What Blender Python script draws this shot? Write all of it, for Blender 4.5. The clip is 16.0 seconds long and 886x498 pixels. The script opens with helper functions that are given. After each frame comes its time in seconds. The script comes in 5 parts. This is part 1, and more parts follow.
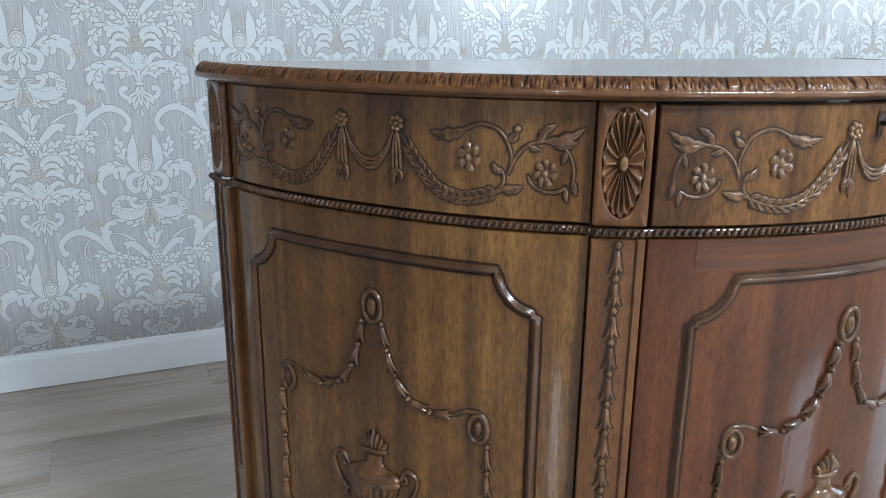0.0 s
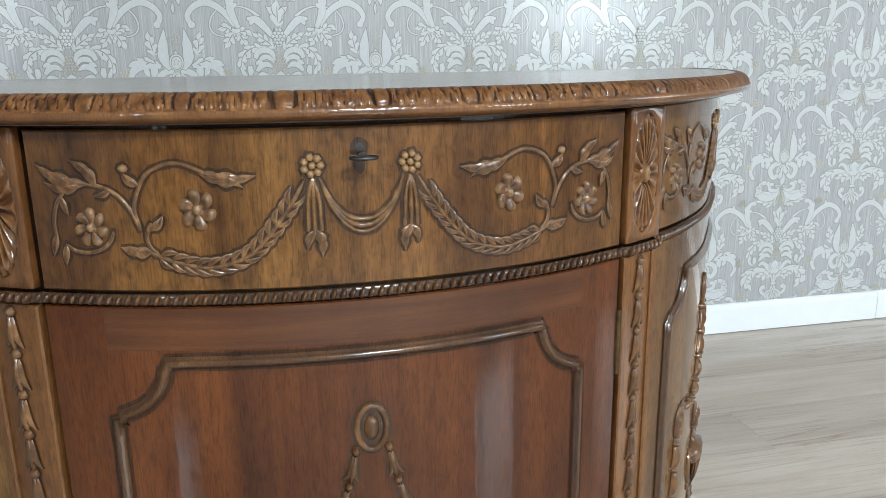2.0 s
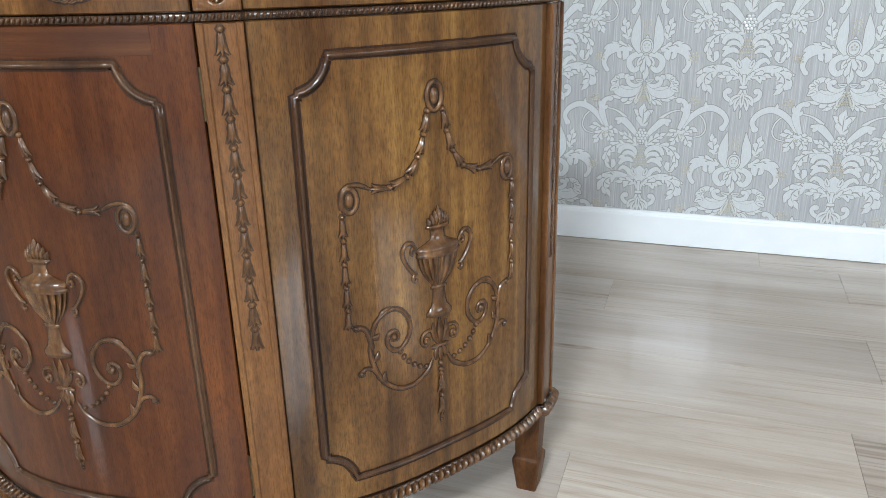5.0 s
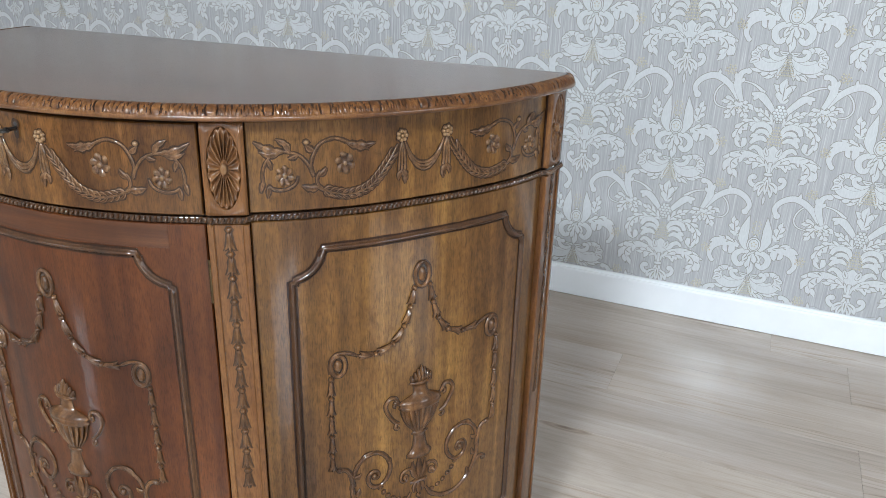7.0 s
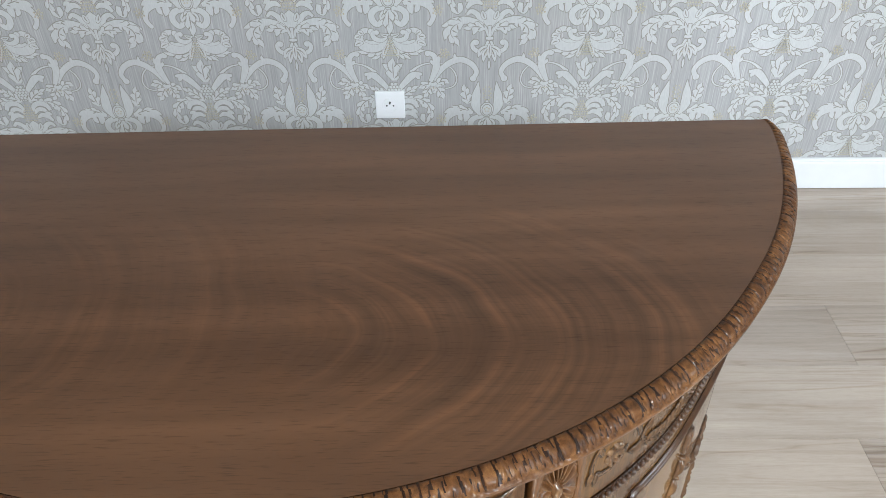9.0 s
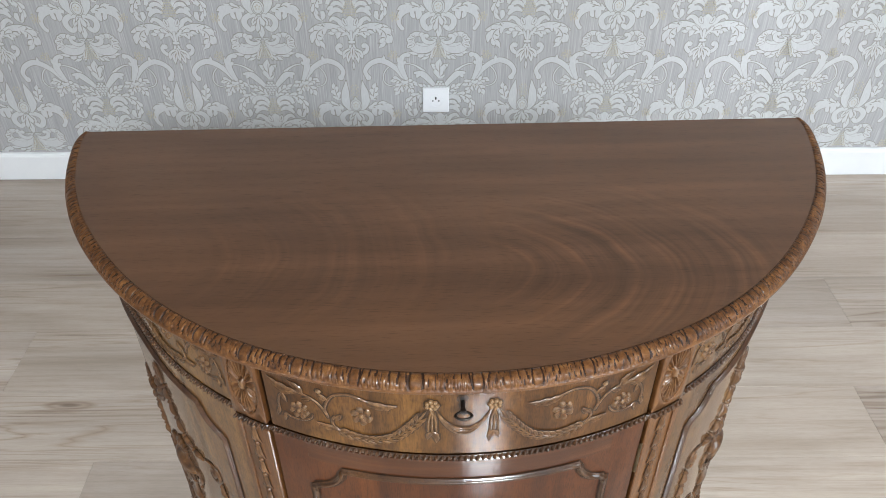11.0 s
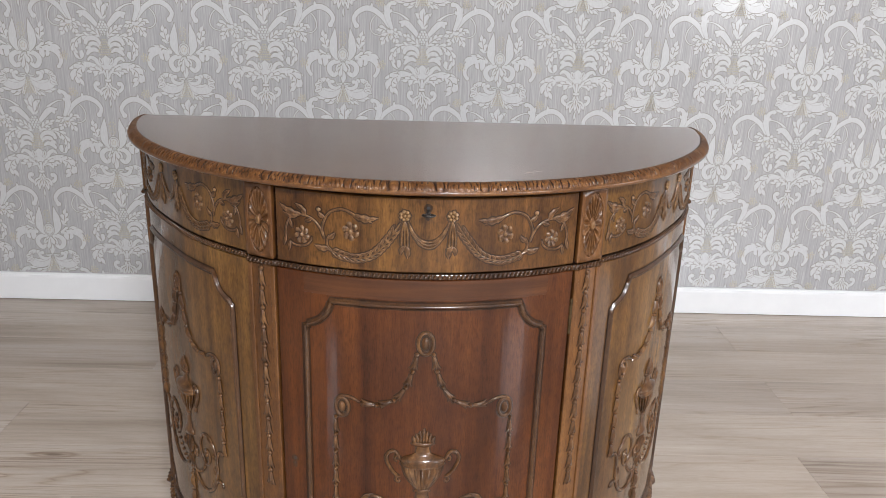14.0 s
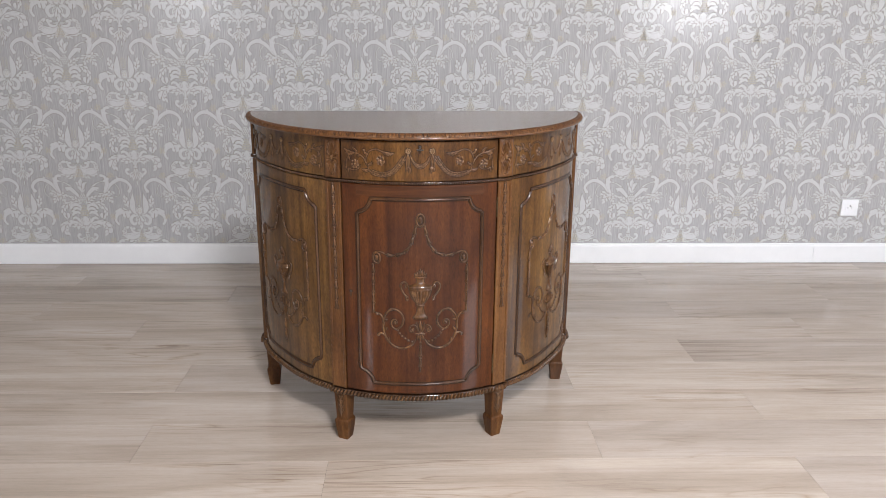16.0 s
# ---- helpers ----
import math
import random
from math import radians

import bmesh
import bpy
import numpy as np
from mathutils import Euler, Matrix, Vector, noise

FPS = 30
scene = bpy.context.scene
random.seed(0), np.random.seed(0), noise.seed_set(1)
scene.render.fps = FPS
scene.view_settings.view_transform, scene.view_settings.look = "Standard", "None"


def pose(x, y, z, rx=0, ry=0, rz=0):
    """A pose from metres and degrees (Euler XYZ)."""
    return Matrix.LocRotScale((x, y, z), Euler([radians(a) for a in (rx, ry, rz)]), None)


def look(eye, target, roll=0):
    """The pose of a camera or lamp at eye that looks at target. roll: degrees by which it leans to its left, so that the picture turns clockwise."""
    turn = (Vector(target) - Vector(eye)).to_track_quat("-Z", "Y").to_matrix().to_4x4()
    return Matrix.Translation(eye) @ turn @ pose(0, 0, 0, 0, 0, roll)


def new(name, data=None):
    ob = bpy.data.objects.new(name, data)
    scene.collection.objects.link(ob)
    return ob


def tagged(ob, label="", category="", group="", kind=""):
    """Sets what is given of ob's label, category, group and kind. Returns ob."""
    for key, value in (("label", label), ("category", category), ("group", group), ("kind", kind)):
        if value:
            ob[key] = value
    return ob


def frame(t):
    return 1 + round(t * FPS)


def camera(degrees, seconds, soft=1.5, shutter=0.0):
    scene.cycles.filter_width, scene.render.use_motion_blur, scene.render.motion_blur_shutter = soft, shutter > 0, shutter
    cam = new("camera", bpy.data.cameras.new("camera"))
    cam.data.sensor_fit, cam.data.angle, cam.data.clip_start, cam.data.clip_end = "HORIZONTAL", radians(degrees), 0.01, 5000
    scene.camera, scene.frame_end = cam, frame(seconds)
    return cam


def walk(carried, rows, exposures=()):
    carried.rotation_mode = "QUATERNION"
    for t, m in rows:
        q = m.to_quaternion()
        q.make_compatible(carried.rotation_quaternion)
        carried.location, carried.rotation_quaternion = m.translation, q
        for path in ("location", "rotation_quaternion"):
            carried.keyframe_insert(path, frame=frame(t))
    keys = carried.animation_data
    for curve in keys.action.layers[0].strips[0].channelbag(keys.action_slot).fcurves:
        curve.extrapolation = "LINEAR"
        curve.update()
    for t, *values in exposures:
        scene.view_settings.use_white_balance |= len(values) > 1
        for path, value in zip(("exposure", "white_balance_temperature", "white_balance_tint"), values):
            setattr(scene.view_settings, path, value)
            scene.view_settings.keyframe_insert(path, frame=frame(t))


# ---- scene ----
cam = camera(60.2, 16.0, soft=0.85)
PATH = [
    (0, (-0.604, -0.937, 0.928), (0.144, 0.839, 0.39), 0.5),
    (0.5, (-0.493, -0.938, 0.945), (0.211, 0.859, 0.42), 0.2),
    (1, (-0.356, -0.934, 0.945), (0.267, 0.898, 0.442), -0.1),
    (1.5, (-0.196, -0.936, 0.936), (0.348, 0.926, 0.447), -0.3),
    (2, (-0.048, -0.945, 0.917), (0.366, 0.95, 0.428), -0.7),
    (2.5, (0.108, -0.943, 0.907), (0.357, 0.977, 0.403), -1.4),
    (3, (0.258, -0.936, 0.922), (0.385, 0.989, 0.398), -1.5),
    (3.5, (0.38, -0.898, 0.884), (0.332, 1.021, 0.323), -1.4),
    (4, (0.489, -0.96, 0.82), (0.201, 0.925, 0.217), -2.3),
    (4.2, (0.532, -0.996, 0.803), (0.155, 0.866, 0.178), -2.3),
    (6.3, (0.813, -1.09, 0.905), (0.064, 0.61, 0.165), 0.7),
    (6.5, (0.807, -1.084, 0.945), (0.056, 0.617, 0.209), 0.9),
    (7, (0.761, -1.04, 1.059), (0.031, 0.668, 0.317), 1.7),
    (7.5, (0.664, -0.966, 1.151), (0.095, 0.741, 0.278), -0.4),
    (8, (0.482, -0.845, 1.228), (0.157, 0.808, 0.149), -2.4),
    (8.5, (0.311, -0.762, 1.272), (0.193, 0.832, 0.07), -1.7),
    (9, (0.161, -0.729, 1.301), (0.121, 0.845, 0.069), -1.1),
    (9.5, (0.04, -0.739, 1.316), (-0.006, 0.812, 0.054), -1.4),
    (9.7, (0.004, -0.756, 1.333), (-0.041, 0.78, 0.052), -1.3),
    (11.8, (-0.017, -1.032, 1.459), (0.02, 0.6, 0.303), 0.5),
    (12, (-0.016, -1.038, 1.457), (0.024, 0.624, 0.344), 0.8),
    (12.5, (-0.01, -1.094, 1.377), (0.034, 0.646, 0.391), 1.6),
    (13, (-0.027, -1.152, 1.278), (0.026, 0.675, 0.467), 1.7),
    (13.5, (-0.034, -1.247, 1.18), (0.023, 0.633, 0.499), 1.8),
    (14, (-0.003, -1.41, 1.129), (0.051, 0.483, 0.485), 1.9),
    (14.5, (0.01, -1.624, 1.121), (0.072, 0.274, 0.494), 1.5),
    (15, (-0.017, -1.883, 1.135), (0.07, 0.017, 0.517), 1.4),
    (15.5, (0.008, -2.147, 1.161), (0.077, -0.242, 0.557), 0.9),
    (16, (0.0, -2.388, 1.183), (0.064, -0.477, 0.597), 0.5),
]
walk(cam, [(t, look(eye, target, roll)) for t, eye, target, roll in PATH], [(0.0, 0.18, 5450, 3), (1.0, 0.15, 5850, 1), (2.5, 0.08, 5850, 1), (7.0, 0.14, 5800, 5), (8.0, 0.08, 6150, 5), (9.0, 0.15, 5950, 5), (10.5, 0.18, 6050, 6), (12.0, 0.08, 6150, 9), (13.0, 0.05, 6400, 11), (16.0, -0.04, 6400, 14)])

# ---- light ----
world = bpy.data.worlds.new("sky")
scene.world = world
world.use_nodes = True
wn = world.node_tree.nodes
sky = wn.new("ShaderNodeTexSky")
sky.sky_type, sky.sun_disc = "NISHITA", False
sky.sun_elevation, sky.sun_rotation = radians(48), radians(160)
world.node_tree.links.new(sky.outputs["Color"], wn["Background"].inputs["Color"])
wn["Background"].inputs["Strength"].default_value = 0.12

ROOM = dict(west=-2.7, east=5.2, south=-3.5, north=1.24, top=2.55)
# openings: along the wall from, to, sill, head
EAST_WINDOW = (-1.9, -0.3, 1.0, 2.35)
SOUTH_WINDOWS = ((-2.46, -2.12, 1.05, 2.15), (2.35, 3.35, 1.0, 2.2))


def window_light(name, eye, ahead, width, high, watts):
    data = bpy.data.lights.new(name, "AREA")
    data.shape, data.size, data.size_y, data.energy = "RECTANGLE", width, high, watts
    data.color = (0.95, 0.975, 1.0)
    ob = new(name, data)
    ob.matrix_world = look(eye, (eye[0] + ahead[0], eye[1] + ahead[1], eye[2]))
    return ob


for name, side, hole, watts in (("east_daylight", "east", EAST_WINDOW, 46), ("south_daylight", "south", SOUTH_WINDOWS[0], 38), ("south_daylight", "south", SOUTH_WINDOWS[1], 76)):
    a, b, sill, head = hole
    middle, ahead = ((ROOM[side] + 0.02, (a + b) / 2), (-1, 0)) if side == "east" else (((a + b) / 2, ROOM[side] - 0.02), (0, 1))
    window_light(name, (*middle, (sill + head) / 2), ahead, b - a, head - sill, watts)

# round ceiling lamp behind the camera's way
LAMPS = ((0.6, -2.9, 208),)
for lx, ly, watts in LAMPS:
    data = bpy.data.lights.new("ceiling_lamp_light", "AREA")
    data.shape, data.size, data.energy, data.color = "DISK", 0.62, watts, (0.95, 0.98, 1.0)
    new("ceiling_lamp_light", data).matrix_world = look((lx, ly, ROOM["top"] - 0.085), (lx, ly, 0))


# ---- materials ----
def shader(name, rough=0.5, metal=0.0, coat=0.0, spec=0.5, coat_rough=0.1):
    m = bpy.data.materials.new(name)
    m.use_nodes = True
    nt = m.node_tree
    b = nt.nodes["Principled BSDF"]
    b.inputs["Roughness"].default_value = rough
    b.inputs["Metallic"].default_value = metal
    b.inputs["Coat Weight"].default_value = coat
    b.inputs["Coat Roughness"].default_value = coat_rough
    b.inputs["Specular IOR Level"].default_value = spec
    return m, nt, b


def node(nt, kind, **values):
    n = nt.nodes.new(kind)
    for k, v in values.items():
        k = k.replace("_", " ")
        (n.inputs[k] if k in n.inputs else n.inputs[0]).default_value = v
    return n


def coords(nt, scale, kind="Object", shift=None, rot=(0, 0, 0)):
    tc = nt.nodes.new("ShaderNodeTexCoord")
    mp = nt.nodes.new("ShaderNodeMapping")
    mp.inputs["Scale"].default_value = scale
    mp.inputs["Rotation"].default_value = rot
    if shift is not None:
        add = nt.nodes.new("ShaderNodeVectorMath")
        add.operation = "ADD"
        nt.links.new(tc.outputs[kind], add.inputs[0])
        nt.links.new(shift, add.inputs[1])
        nt.links.new(add.outputs[0], mp.inputs["Vector"])
    else:
        nt.links.new(tc.outputs[kind], mp.inputs["Vector"])
    return mp.outputs["Vector"]


def noise_tex(nt, vec, scale, detail=4.0, rough=0.55, distort=0.0):
    n = nt.nodes.new("ShaderNodeTexNoise")
    n.inputs["Scale"].default_value, n.inputs["Detail"].default_value = scale, detail
    n.inputs["Roughness"].default_value, n.inputs["Distortion"].default_value = rough, distort
    nt.links.new(vec, n.inputs["Vector"])
    return n.outputs["Fac"]


def ramp(nt, fac, stops):
    r = nt.nodes.new("ShaderNodeValToRGB")
    while len(r.color_ramp.elements) < len(stops):
        r.color_ramp.elements.new(0.5)
    for e, (p, c) in zip(r.color_ramp.elements, stops):
        e.position, e.color = p, (*c, 1) if len(c) == 3 else c
    nt.links.new(fac, r.inputs["Fac"])
    return r.outputs["Color"]


def mix(nt, fac, a, b, how="MIX"):
    m = nt.nodes.new("ShaderNodeMix")
    m.data_type, m.blend_type = "RGBA", how
    for socket, v in ((m.inputs[0], fac), (m.inputs[6], a), (m.inputs[7], b)):
        if hasattr(v, "is_linked"):
            nt.links.new(v, socket)
        else:
            socket.default_value = v if isinstance(v, (int, float)) else (*v, 1)
    return m.outputs[2]


def relief(nt, b, height, strength, distance):
    n = nt.nodes.new("ShaderNodeBump")
    n.inputs["Strength"].default_value, n.inputs["Distance"].default_value = strength, distance
    nt.links.new(height, n.inputs["Height"])
    nt.links.new(n.outputs["Normal"], b.inputs["Normal"])


def wood(name, dark, mid, light, grain=(38, 38, 1.6), rough=0.45, coat=0.75, coat_rough=0.07, pores=0.6, blotch=0.55, bump=0.10, mottle=0.0, worn=None, uneven=0.12):
    """Polished wood: soft grain, short dark pore dashes and large patches of colour."""
    m, nt, b = shader(name, rough, coat=coat, coat_rough=coat_rough, spec=0.10)
    g = noise_tex(nt, coords(nt, grain), 1.0, 4, 0.55, 0.4)
    base = ramp(nt, g, [(0.30, dark), (0.52, mid), (0.74, light)])
    p = noise_tex(nt, coords(nt, tuple(q * k for q, k in zip(grain, (27, 27, 50)))), 1.0, 2, 0.6)
    fine = ramp(nt, p, [(0.36, (0.22, 0.18, 0.16)), (0.50, (0.96, 0.95, 0.95)), (0.66, (1.0, 1.0, 1.0)), (0.78, (1.25, 1.22, 1.16))])
    base = mix(nt, pores, base, fine, "MULTIPLY")
    big = noise_tex(nt, coords(nt, (1, 1, 0.5)), 9.0, 4, 0.6)
    patch = ramp(nt, big, [(0.30, (0.36, 0.24, 0.18)), (0.50, (0.94, 0.86, 0.80)), (0.70, (1.42, 1.46, 1.42))])
    base = mix(nt, blotch, base, patch, "MULTIPLY")
    # small uneven figure that also ripples the polish
    ripple = noise_tex(nt, coords(nt, (1, 1, 0.55)), 150, 3, 0.55, 0.6)
    base = mix(nt, mottle, base, ramp(nt, ripple, [(0.28, (0.52, 0.46, 0.42)), (0.48, (0.98, 0.97, 0.96)), (0.70, (1.30, 1.30, 1.28))]), "MULTIPLY")
    if worn:
        # ridges rubbed paler
        ridge = nt.nodes.new("ShaderNodeNewGeometry").outputs["Pointiness"]
        base = mix(nt, ramp(nt, ridge, [(0.53, (0, 0, 0)), (0.68, (1, 1, 1))]), base, worn)
    nt.links.new(base, b.inputs["Base Color"])
    wear = noise_tex(nt, coords(nt, (1, 1, 1)), 22, 4, 0.6)
    rr = nt.nodes.new("ShaderNodeMapRange")
    rr.inputs["To Min"].default_value, rr.inputs["To Max"].default_value = rough - 0.08, rough + 0.12
    nt.links.new(wear, rr.inputs["Value"])
    nt.links.new(rr.outputs[0], b.inputs["Roughness"])
    relief(nt, b, p, bump, 0.0005)
    polish = nt.nodes.new("ShaderNodeBump")
    polish.inputs["Strength"].default_value, polish.inputs["Distance"].default_value = uneven, 0.0008
    nt.links.new(ripple, polish.inputs["Height"])
    nt.links.new(polish.outputs["Normal"], b.inputs["Coat Normal"])
    return m


WOOD_SIDE = wood("mahogany_panel", (0.054, 0.0240, 0.0052), (0.112, 0.0530, 0.0118), (0.188, 0.098, 0.0245), coat=0.95, pores=0.5, blotch=0.8, mottle=0.55)
WOOD_DOOR = wood("mahogany_door", (0.036, 0.0092, 0.0017), (0.064, 0.0178, 0.0033), (0.100, 0.0315, 0.0064), coat=0.62, pores=0.45, blotch=0.6, mottle=0.4)
WOOD_DRAWER = wood("mahogany_drawer", (0.039, 0.0155, 0.0036), (0.082, 0.0355, 0.0082), (0.148, 0.0690, 0.0180), coat=0.7, coat_rough=0.13, pores=0.45, blotch=0.85, mottle=0.75)
WOOD_CROSS = wood("crossbanded_mahogany", (0.036, 0.0110, 0.0030), (0.056, 0.0178, 0.0050), (0.078, 0.027, 0.0080), grain=(5, 5, 130), pores=0.35)
WOOD_RAIL = wood("mahogany_frame", (0.066, 0.0265, 0.0076), (0.108, 0.0455, 0.0134), (0.158, 0.072, 0.0220), pores=0.4, blotch=0.55, mottle=0.4)
WOOD_MOULD = wood("moulding_mahogany", (0.028, 0.0115, 0.0038), (0.050, 0.0210, 0.0068), (0.082, 0.036, 0.0120), rough=0.38, coat=0.9, coat_rough=0.10, mottle=0.3, uneven=0.25)
WOOD_CARVE = wood("carved_mahogany", (0.036, 0.0155, 0.0050), (0.084, 0.0375, 0.0120), (0.150, 0.074, 0.0265), grain=(90, 90, 40), rough=0.38, coat=0.85, coat_rough=0.11, pores=0.4, blotch=0.6, bump=0.25, mottle=0.6, uneven=0.3)
WOOD_SCROLL = wood("worn_pale_carving", (0.034, 0.0150, 0.0054), (0.086, 0.0400, 0.0142), (0.172, 0.092, 0.039), grain=(160, 160, 110), rough=0.38, coat=0.8, coat_rough=0.09, pores=0.5, blotch=0.7, bump=0.35, worn=(0.200, 0.114, 0.050), mottle=0.9, uneven=0.45)
WOOD_PATERA = wood("patera_mahogany", (0.050, 0.0210, 0.0072), (0.104, 0.0450, 0.0150), (0.170, 0.082, 0.0300), grain=(120, 120, 60), rough=0.36, coat=0.6, coat_rough=0.10, pores=0.4, blotch=0.5, bump=0.2, worn=(0.19, 0.105, 0.046), mottle=0.5, uneven=0.2)
WOOD_LIP = wood("polished_lip_mahogany", (0.074, 0.0290, 0.0085), (0.112, 0.0470, 0.0140), (0.150, 0.068, 0.0215), grain=(30, 30, 4), rough=0.36, coat=1.0, coat_rough=0.06, pores=0.3, blotch=0.5, mottle=0.2)
WOOD_EDGE = wood("carved_edge_wood", (0.050, 0.0198, 0.0062), (0.114, 0.0478, 0.0142), (0.188, 0.090, 0.0300), grain=(120, 120, 90), rough=0.42, coat=0.35, coat_rough=0.16, pores=0.4, blotch=0.5, bump=0.25, mottle=0.5, uneven=0.2)
# darker brown for the bed that edges each carved shape
WOOD_BED = wood("dark_bed_wood", (0.018, 0.008, 0.0032), (0.032, 0.0150, 0.0058), (0.056, 0.027, 0.0102), rough=0.5, coat=0.9, mottle=0.5)
WOOD_LEG = wood("leg_mahogany", (0.052, 0.0215, 0.0070), (0.084, 0.0360, 0.0118), (0.122, 0.056, 0.0190), rough=0.5, coat=0.2, coat_rough=0.25, pores=0.4, blotch=0.8, mottle=0.5)
WOOD_DARK = wood("dark_brown_wood", (0.014, 0.007, 0.004), (0.028, 0.013, 0.007), (0.045, 0.021, 0.011), rough=0.45, coat=0.2)


def top_wood():
    """Dark veneered top: straight grain with one flowing figure of pale arcs."""
    m, nt, b = shader("mahogany_top", 0.40, coat=1.0, coat_rough=0.14, spec=0.05)
    v0 = coords(nt, (1, 1, 1))
    g = noise_tex(nt, coords(nt, (1.6, 16, 1)), 1.0, 2, 0.5)
    base = ramp(nt, g, [(0.22, (0.066, 0.0305, 0.0136)), (0.50, (0.087, 0.0408, 0.0184)), (0.78, (0.112, 0.0535, 0.0246))])
    # nested arcs, unevenly spaced, in two flames: a strong one and a fainter one
    for middle, at, reach, strength in (((-0.02, -0.322), (0.215, -0.31), (4.6, 5.8, 0.0), 1.0), ((-0.47, -0.295), (-0.13, -0.285), (4.2, 6.8, 0.0), 0.40)):
        bent = nt.nodes.new("ShaderNodeVectorMath")
        bent.operation = "ADD"
        wobble = nt.nodes.new("ShaderNodeTexNoise")
        wobble.inputs["Scale"].default_value, wobble.inputs["Detail"].default_value = 7.0, 2.0
        nt.links.new(v0, wobble.inputs["Vector"])
        nt.links.new(figure(nt, v0, (1.0, 1.75, 0.0), middle), bent.inputs[0])
        nt.links.new(figure(nt, wobble.outputs["Color"], (0.05, 0.05, 0.0), (0.5, 0.5)), bent.inputs[1])
        far = nt.nodes.new("ShaderNodeVectorMath")
        far.operation = "LENGTH"
        nt.links.new(bent.outputs[0], far.inputs[0])
        comb = nt.nodes.new("ShaderNodeCombineXYZ")
        nt.links.new(far.outputs["Value"], comb.inputs["X"])
        bands = noise_tex(nt, comb.outputs[0], 52.0, 4, 0.6)
        lines = ramp(nt, bands, [(0.32, (0.58, 0.58, 0.58)), (0.45, (0.86, 0.86, 0.86)), (0.54, (1.06, 1.05, 1.04)), (0.68, (1.45, 1.40, 1.30))])
        where = nt.nodes.new("ShaderNodeTexGradient")
        where.gradient_type = "SPHERICAL"
        nt.links.new(figure(nt, v0, reach, at), where.inputs["Vector"])
        mask = ramp(nt, where.outputs["Fac"], [(0.02, (0, 0, 0)), (0.55, (strength,) * 3)])
        broken = noise_tex(nt, coords(nt, (4, 9, 1)), 1.5, 2, 0.5)
        mask = mix(nt, 1.0, mask, ramp(nt, broken, [(0.30, (0.35, 0.35, 0.35)), (0.50, (1, 1, 1))]), "MULTIPLY")
        base = mix(nt, mask, base, mix(nt, 1.0, base, lines, "MULTIPLY"))
    dash = noise_tex(nt, coords(nt, (50, 800, 1)), 1.0, 2, 0.6)
    base = mix(nt, 0.6, base, ramp(nt, dash, [(0.30, (0.55, 0.50, 0.46)), (0.44, (1, 1, 1)), (0.66, (1, 1, 1)), (0.80, (1.25, 1.2, 1.12))]), "MULTIPLY")
    p = noise_tex(nt, coords(nt, (6, 80, 1)), 1.0, 0, 0.5)
    base = mix(nt, 0.4, base, ramp(nt, p, [(0.25, (0.78, 0.75, 0.72)), (0.7, (1.10, 1.09, 1.08))]), "MULTIPLY")
    big = noise_tex(nt, coords(nt, (1, 1.6, 1)), 4.0, 2, 0.5)
    base = mix(nt, 0.6, base, ramp(nt, big, [(0.3, (0.80, 0.77, 0.74)), (0.66, (1.12, 1.10, 1.06))]), "MULTIPLY")
    nt.links.new(base, b.inputs["Base Color"])
    return m


def figure(nt, vec, scale, middle):
    """Coordinates about a middle, stretched."""
    sub = nt.nodes.new("ShaderNodeVectorMath")
    sub.operation = "SUBTRACT"
    sub.inputs[1].default_value = (*middle, 0)
    nt.links.new(vec, sub.inputs[0])
    mul = nt.nodes.new("ShaderNodeVectorMath")
    mul.operation = "MULTIPLY"
    mul.inputs[1].default_value = scale
    nt.links.new(sub.outputs[0], mul.inputs[0])
    return mul.outputs[0]


WOOD_TOP = top_wood()


def paper():
    """Greige vinyl wallpaper with fine upright ribs."""
    m, nt, b = shader("wallpaper_ground", 0.19, spec=0.5)
    rib = noise_tex(nt, coords(nt, (330, 330, 7)), 1.0, 3, 0.6)
    fleck = noise_tex(nt, coords(nt, (420, 420, 30)), 1.0, 2, 0.6)
    c = ramp(nt, rib, [(0.3, (0.360, 0.358, 0.362)), (0.5, (0.420, 0.418, 0.424)), (0.60, (0.465, 0.464, 0.468)), (0.70, (0.565, 0.565, 0.57))])
    c = mix(nt, 0.35, c, ramp(nt, fleck, [(0.3, (0.80, 0.79, 0.79)), (0.7, (1.08, 1.08, 1.08))]), "MULTIPLY")
    tint = noise_tex(nt, coords(nt, (1, 1, 1)), 0.9, 2, 0.5)
    c = mix(nt, 0.5, c, ramp(nt, tint, [(0.3, (0.95, 0.95, 0.96)), (0.7, (1.03, 1.02, 1.0))]), "MULTIPLY")
    nt.links.new(c, b.inputs["Base Color"])
    relief(nt, b, rib, 0.2, 0.0006)
    return m


def motif_white():
    m, nt, b = shader("embossed_pearl_print", 0.20, spec=0.55)
    fleck = noise_tex(nt, coords(nt, (300, 300, 60)), 1.0, 3, 0.65)
    c = ramp(nt, fleck, [(0.25, (0.510, 0.522, 0.522)), (0.75, (0.605, 0.618, 0.618))])
    nt.links.new(c, b.inputs["Base Color"])
    relief(nt, b, fleck, 0.25, 0.0005)
    return m


def gold_fleck():
    m, nt, b = shader("gold_glitter_print", 0.4, metal=0.1)
    fleck = noise_tex(nt, coords(nt, (500, 500, 500)), 1.0, 2, 0.6)
    nt.links.new(ramp(nt, fleck, [(0.3, (0.34, 0.305, 0.235)), (0.7, (0.56, 0.52, 0.42))]), b.inputs["Base Color"])
    return m


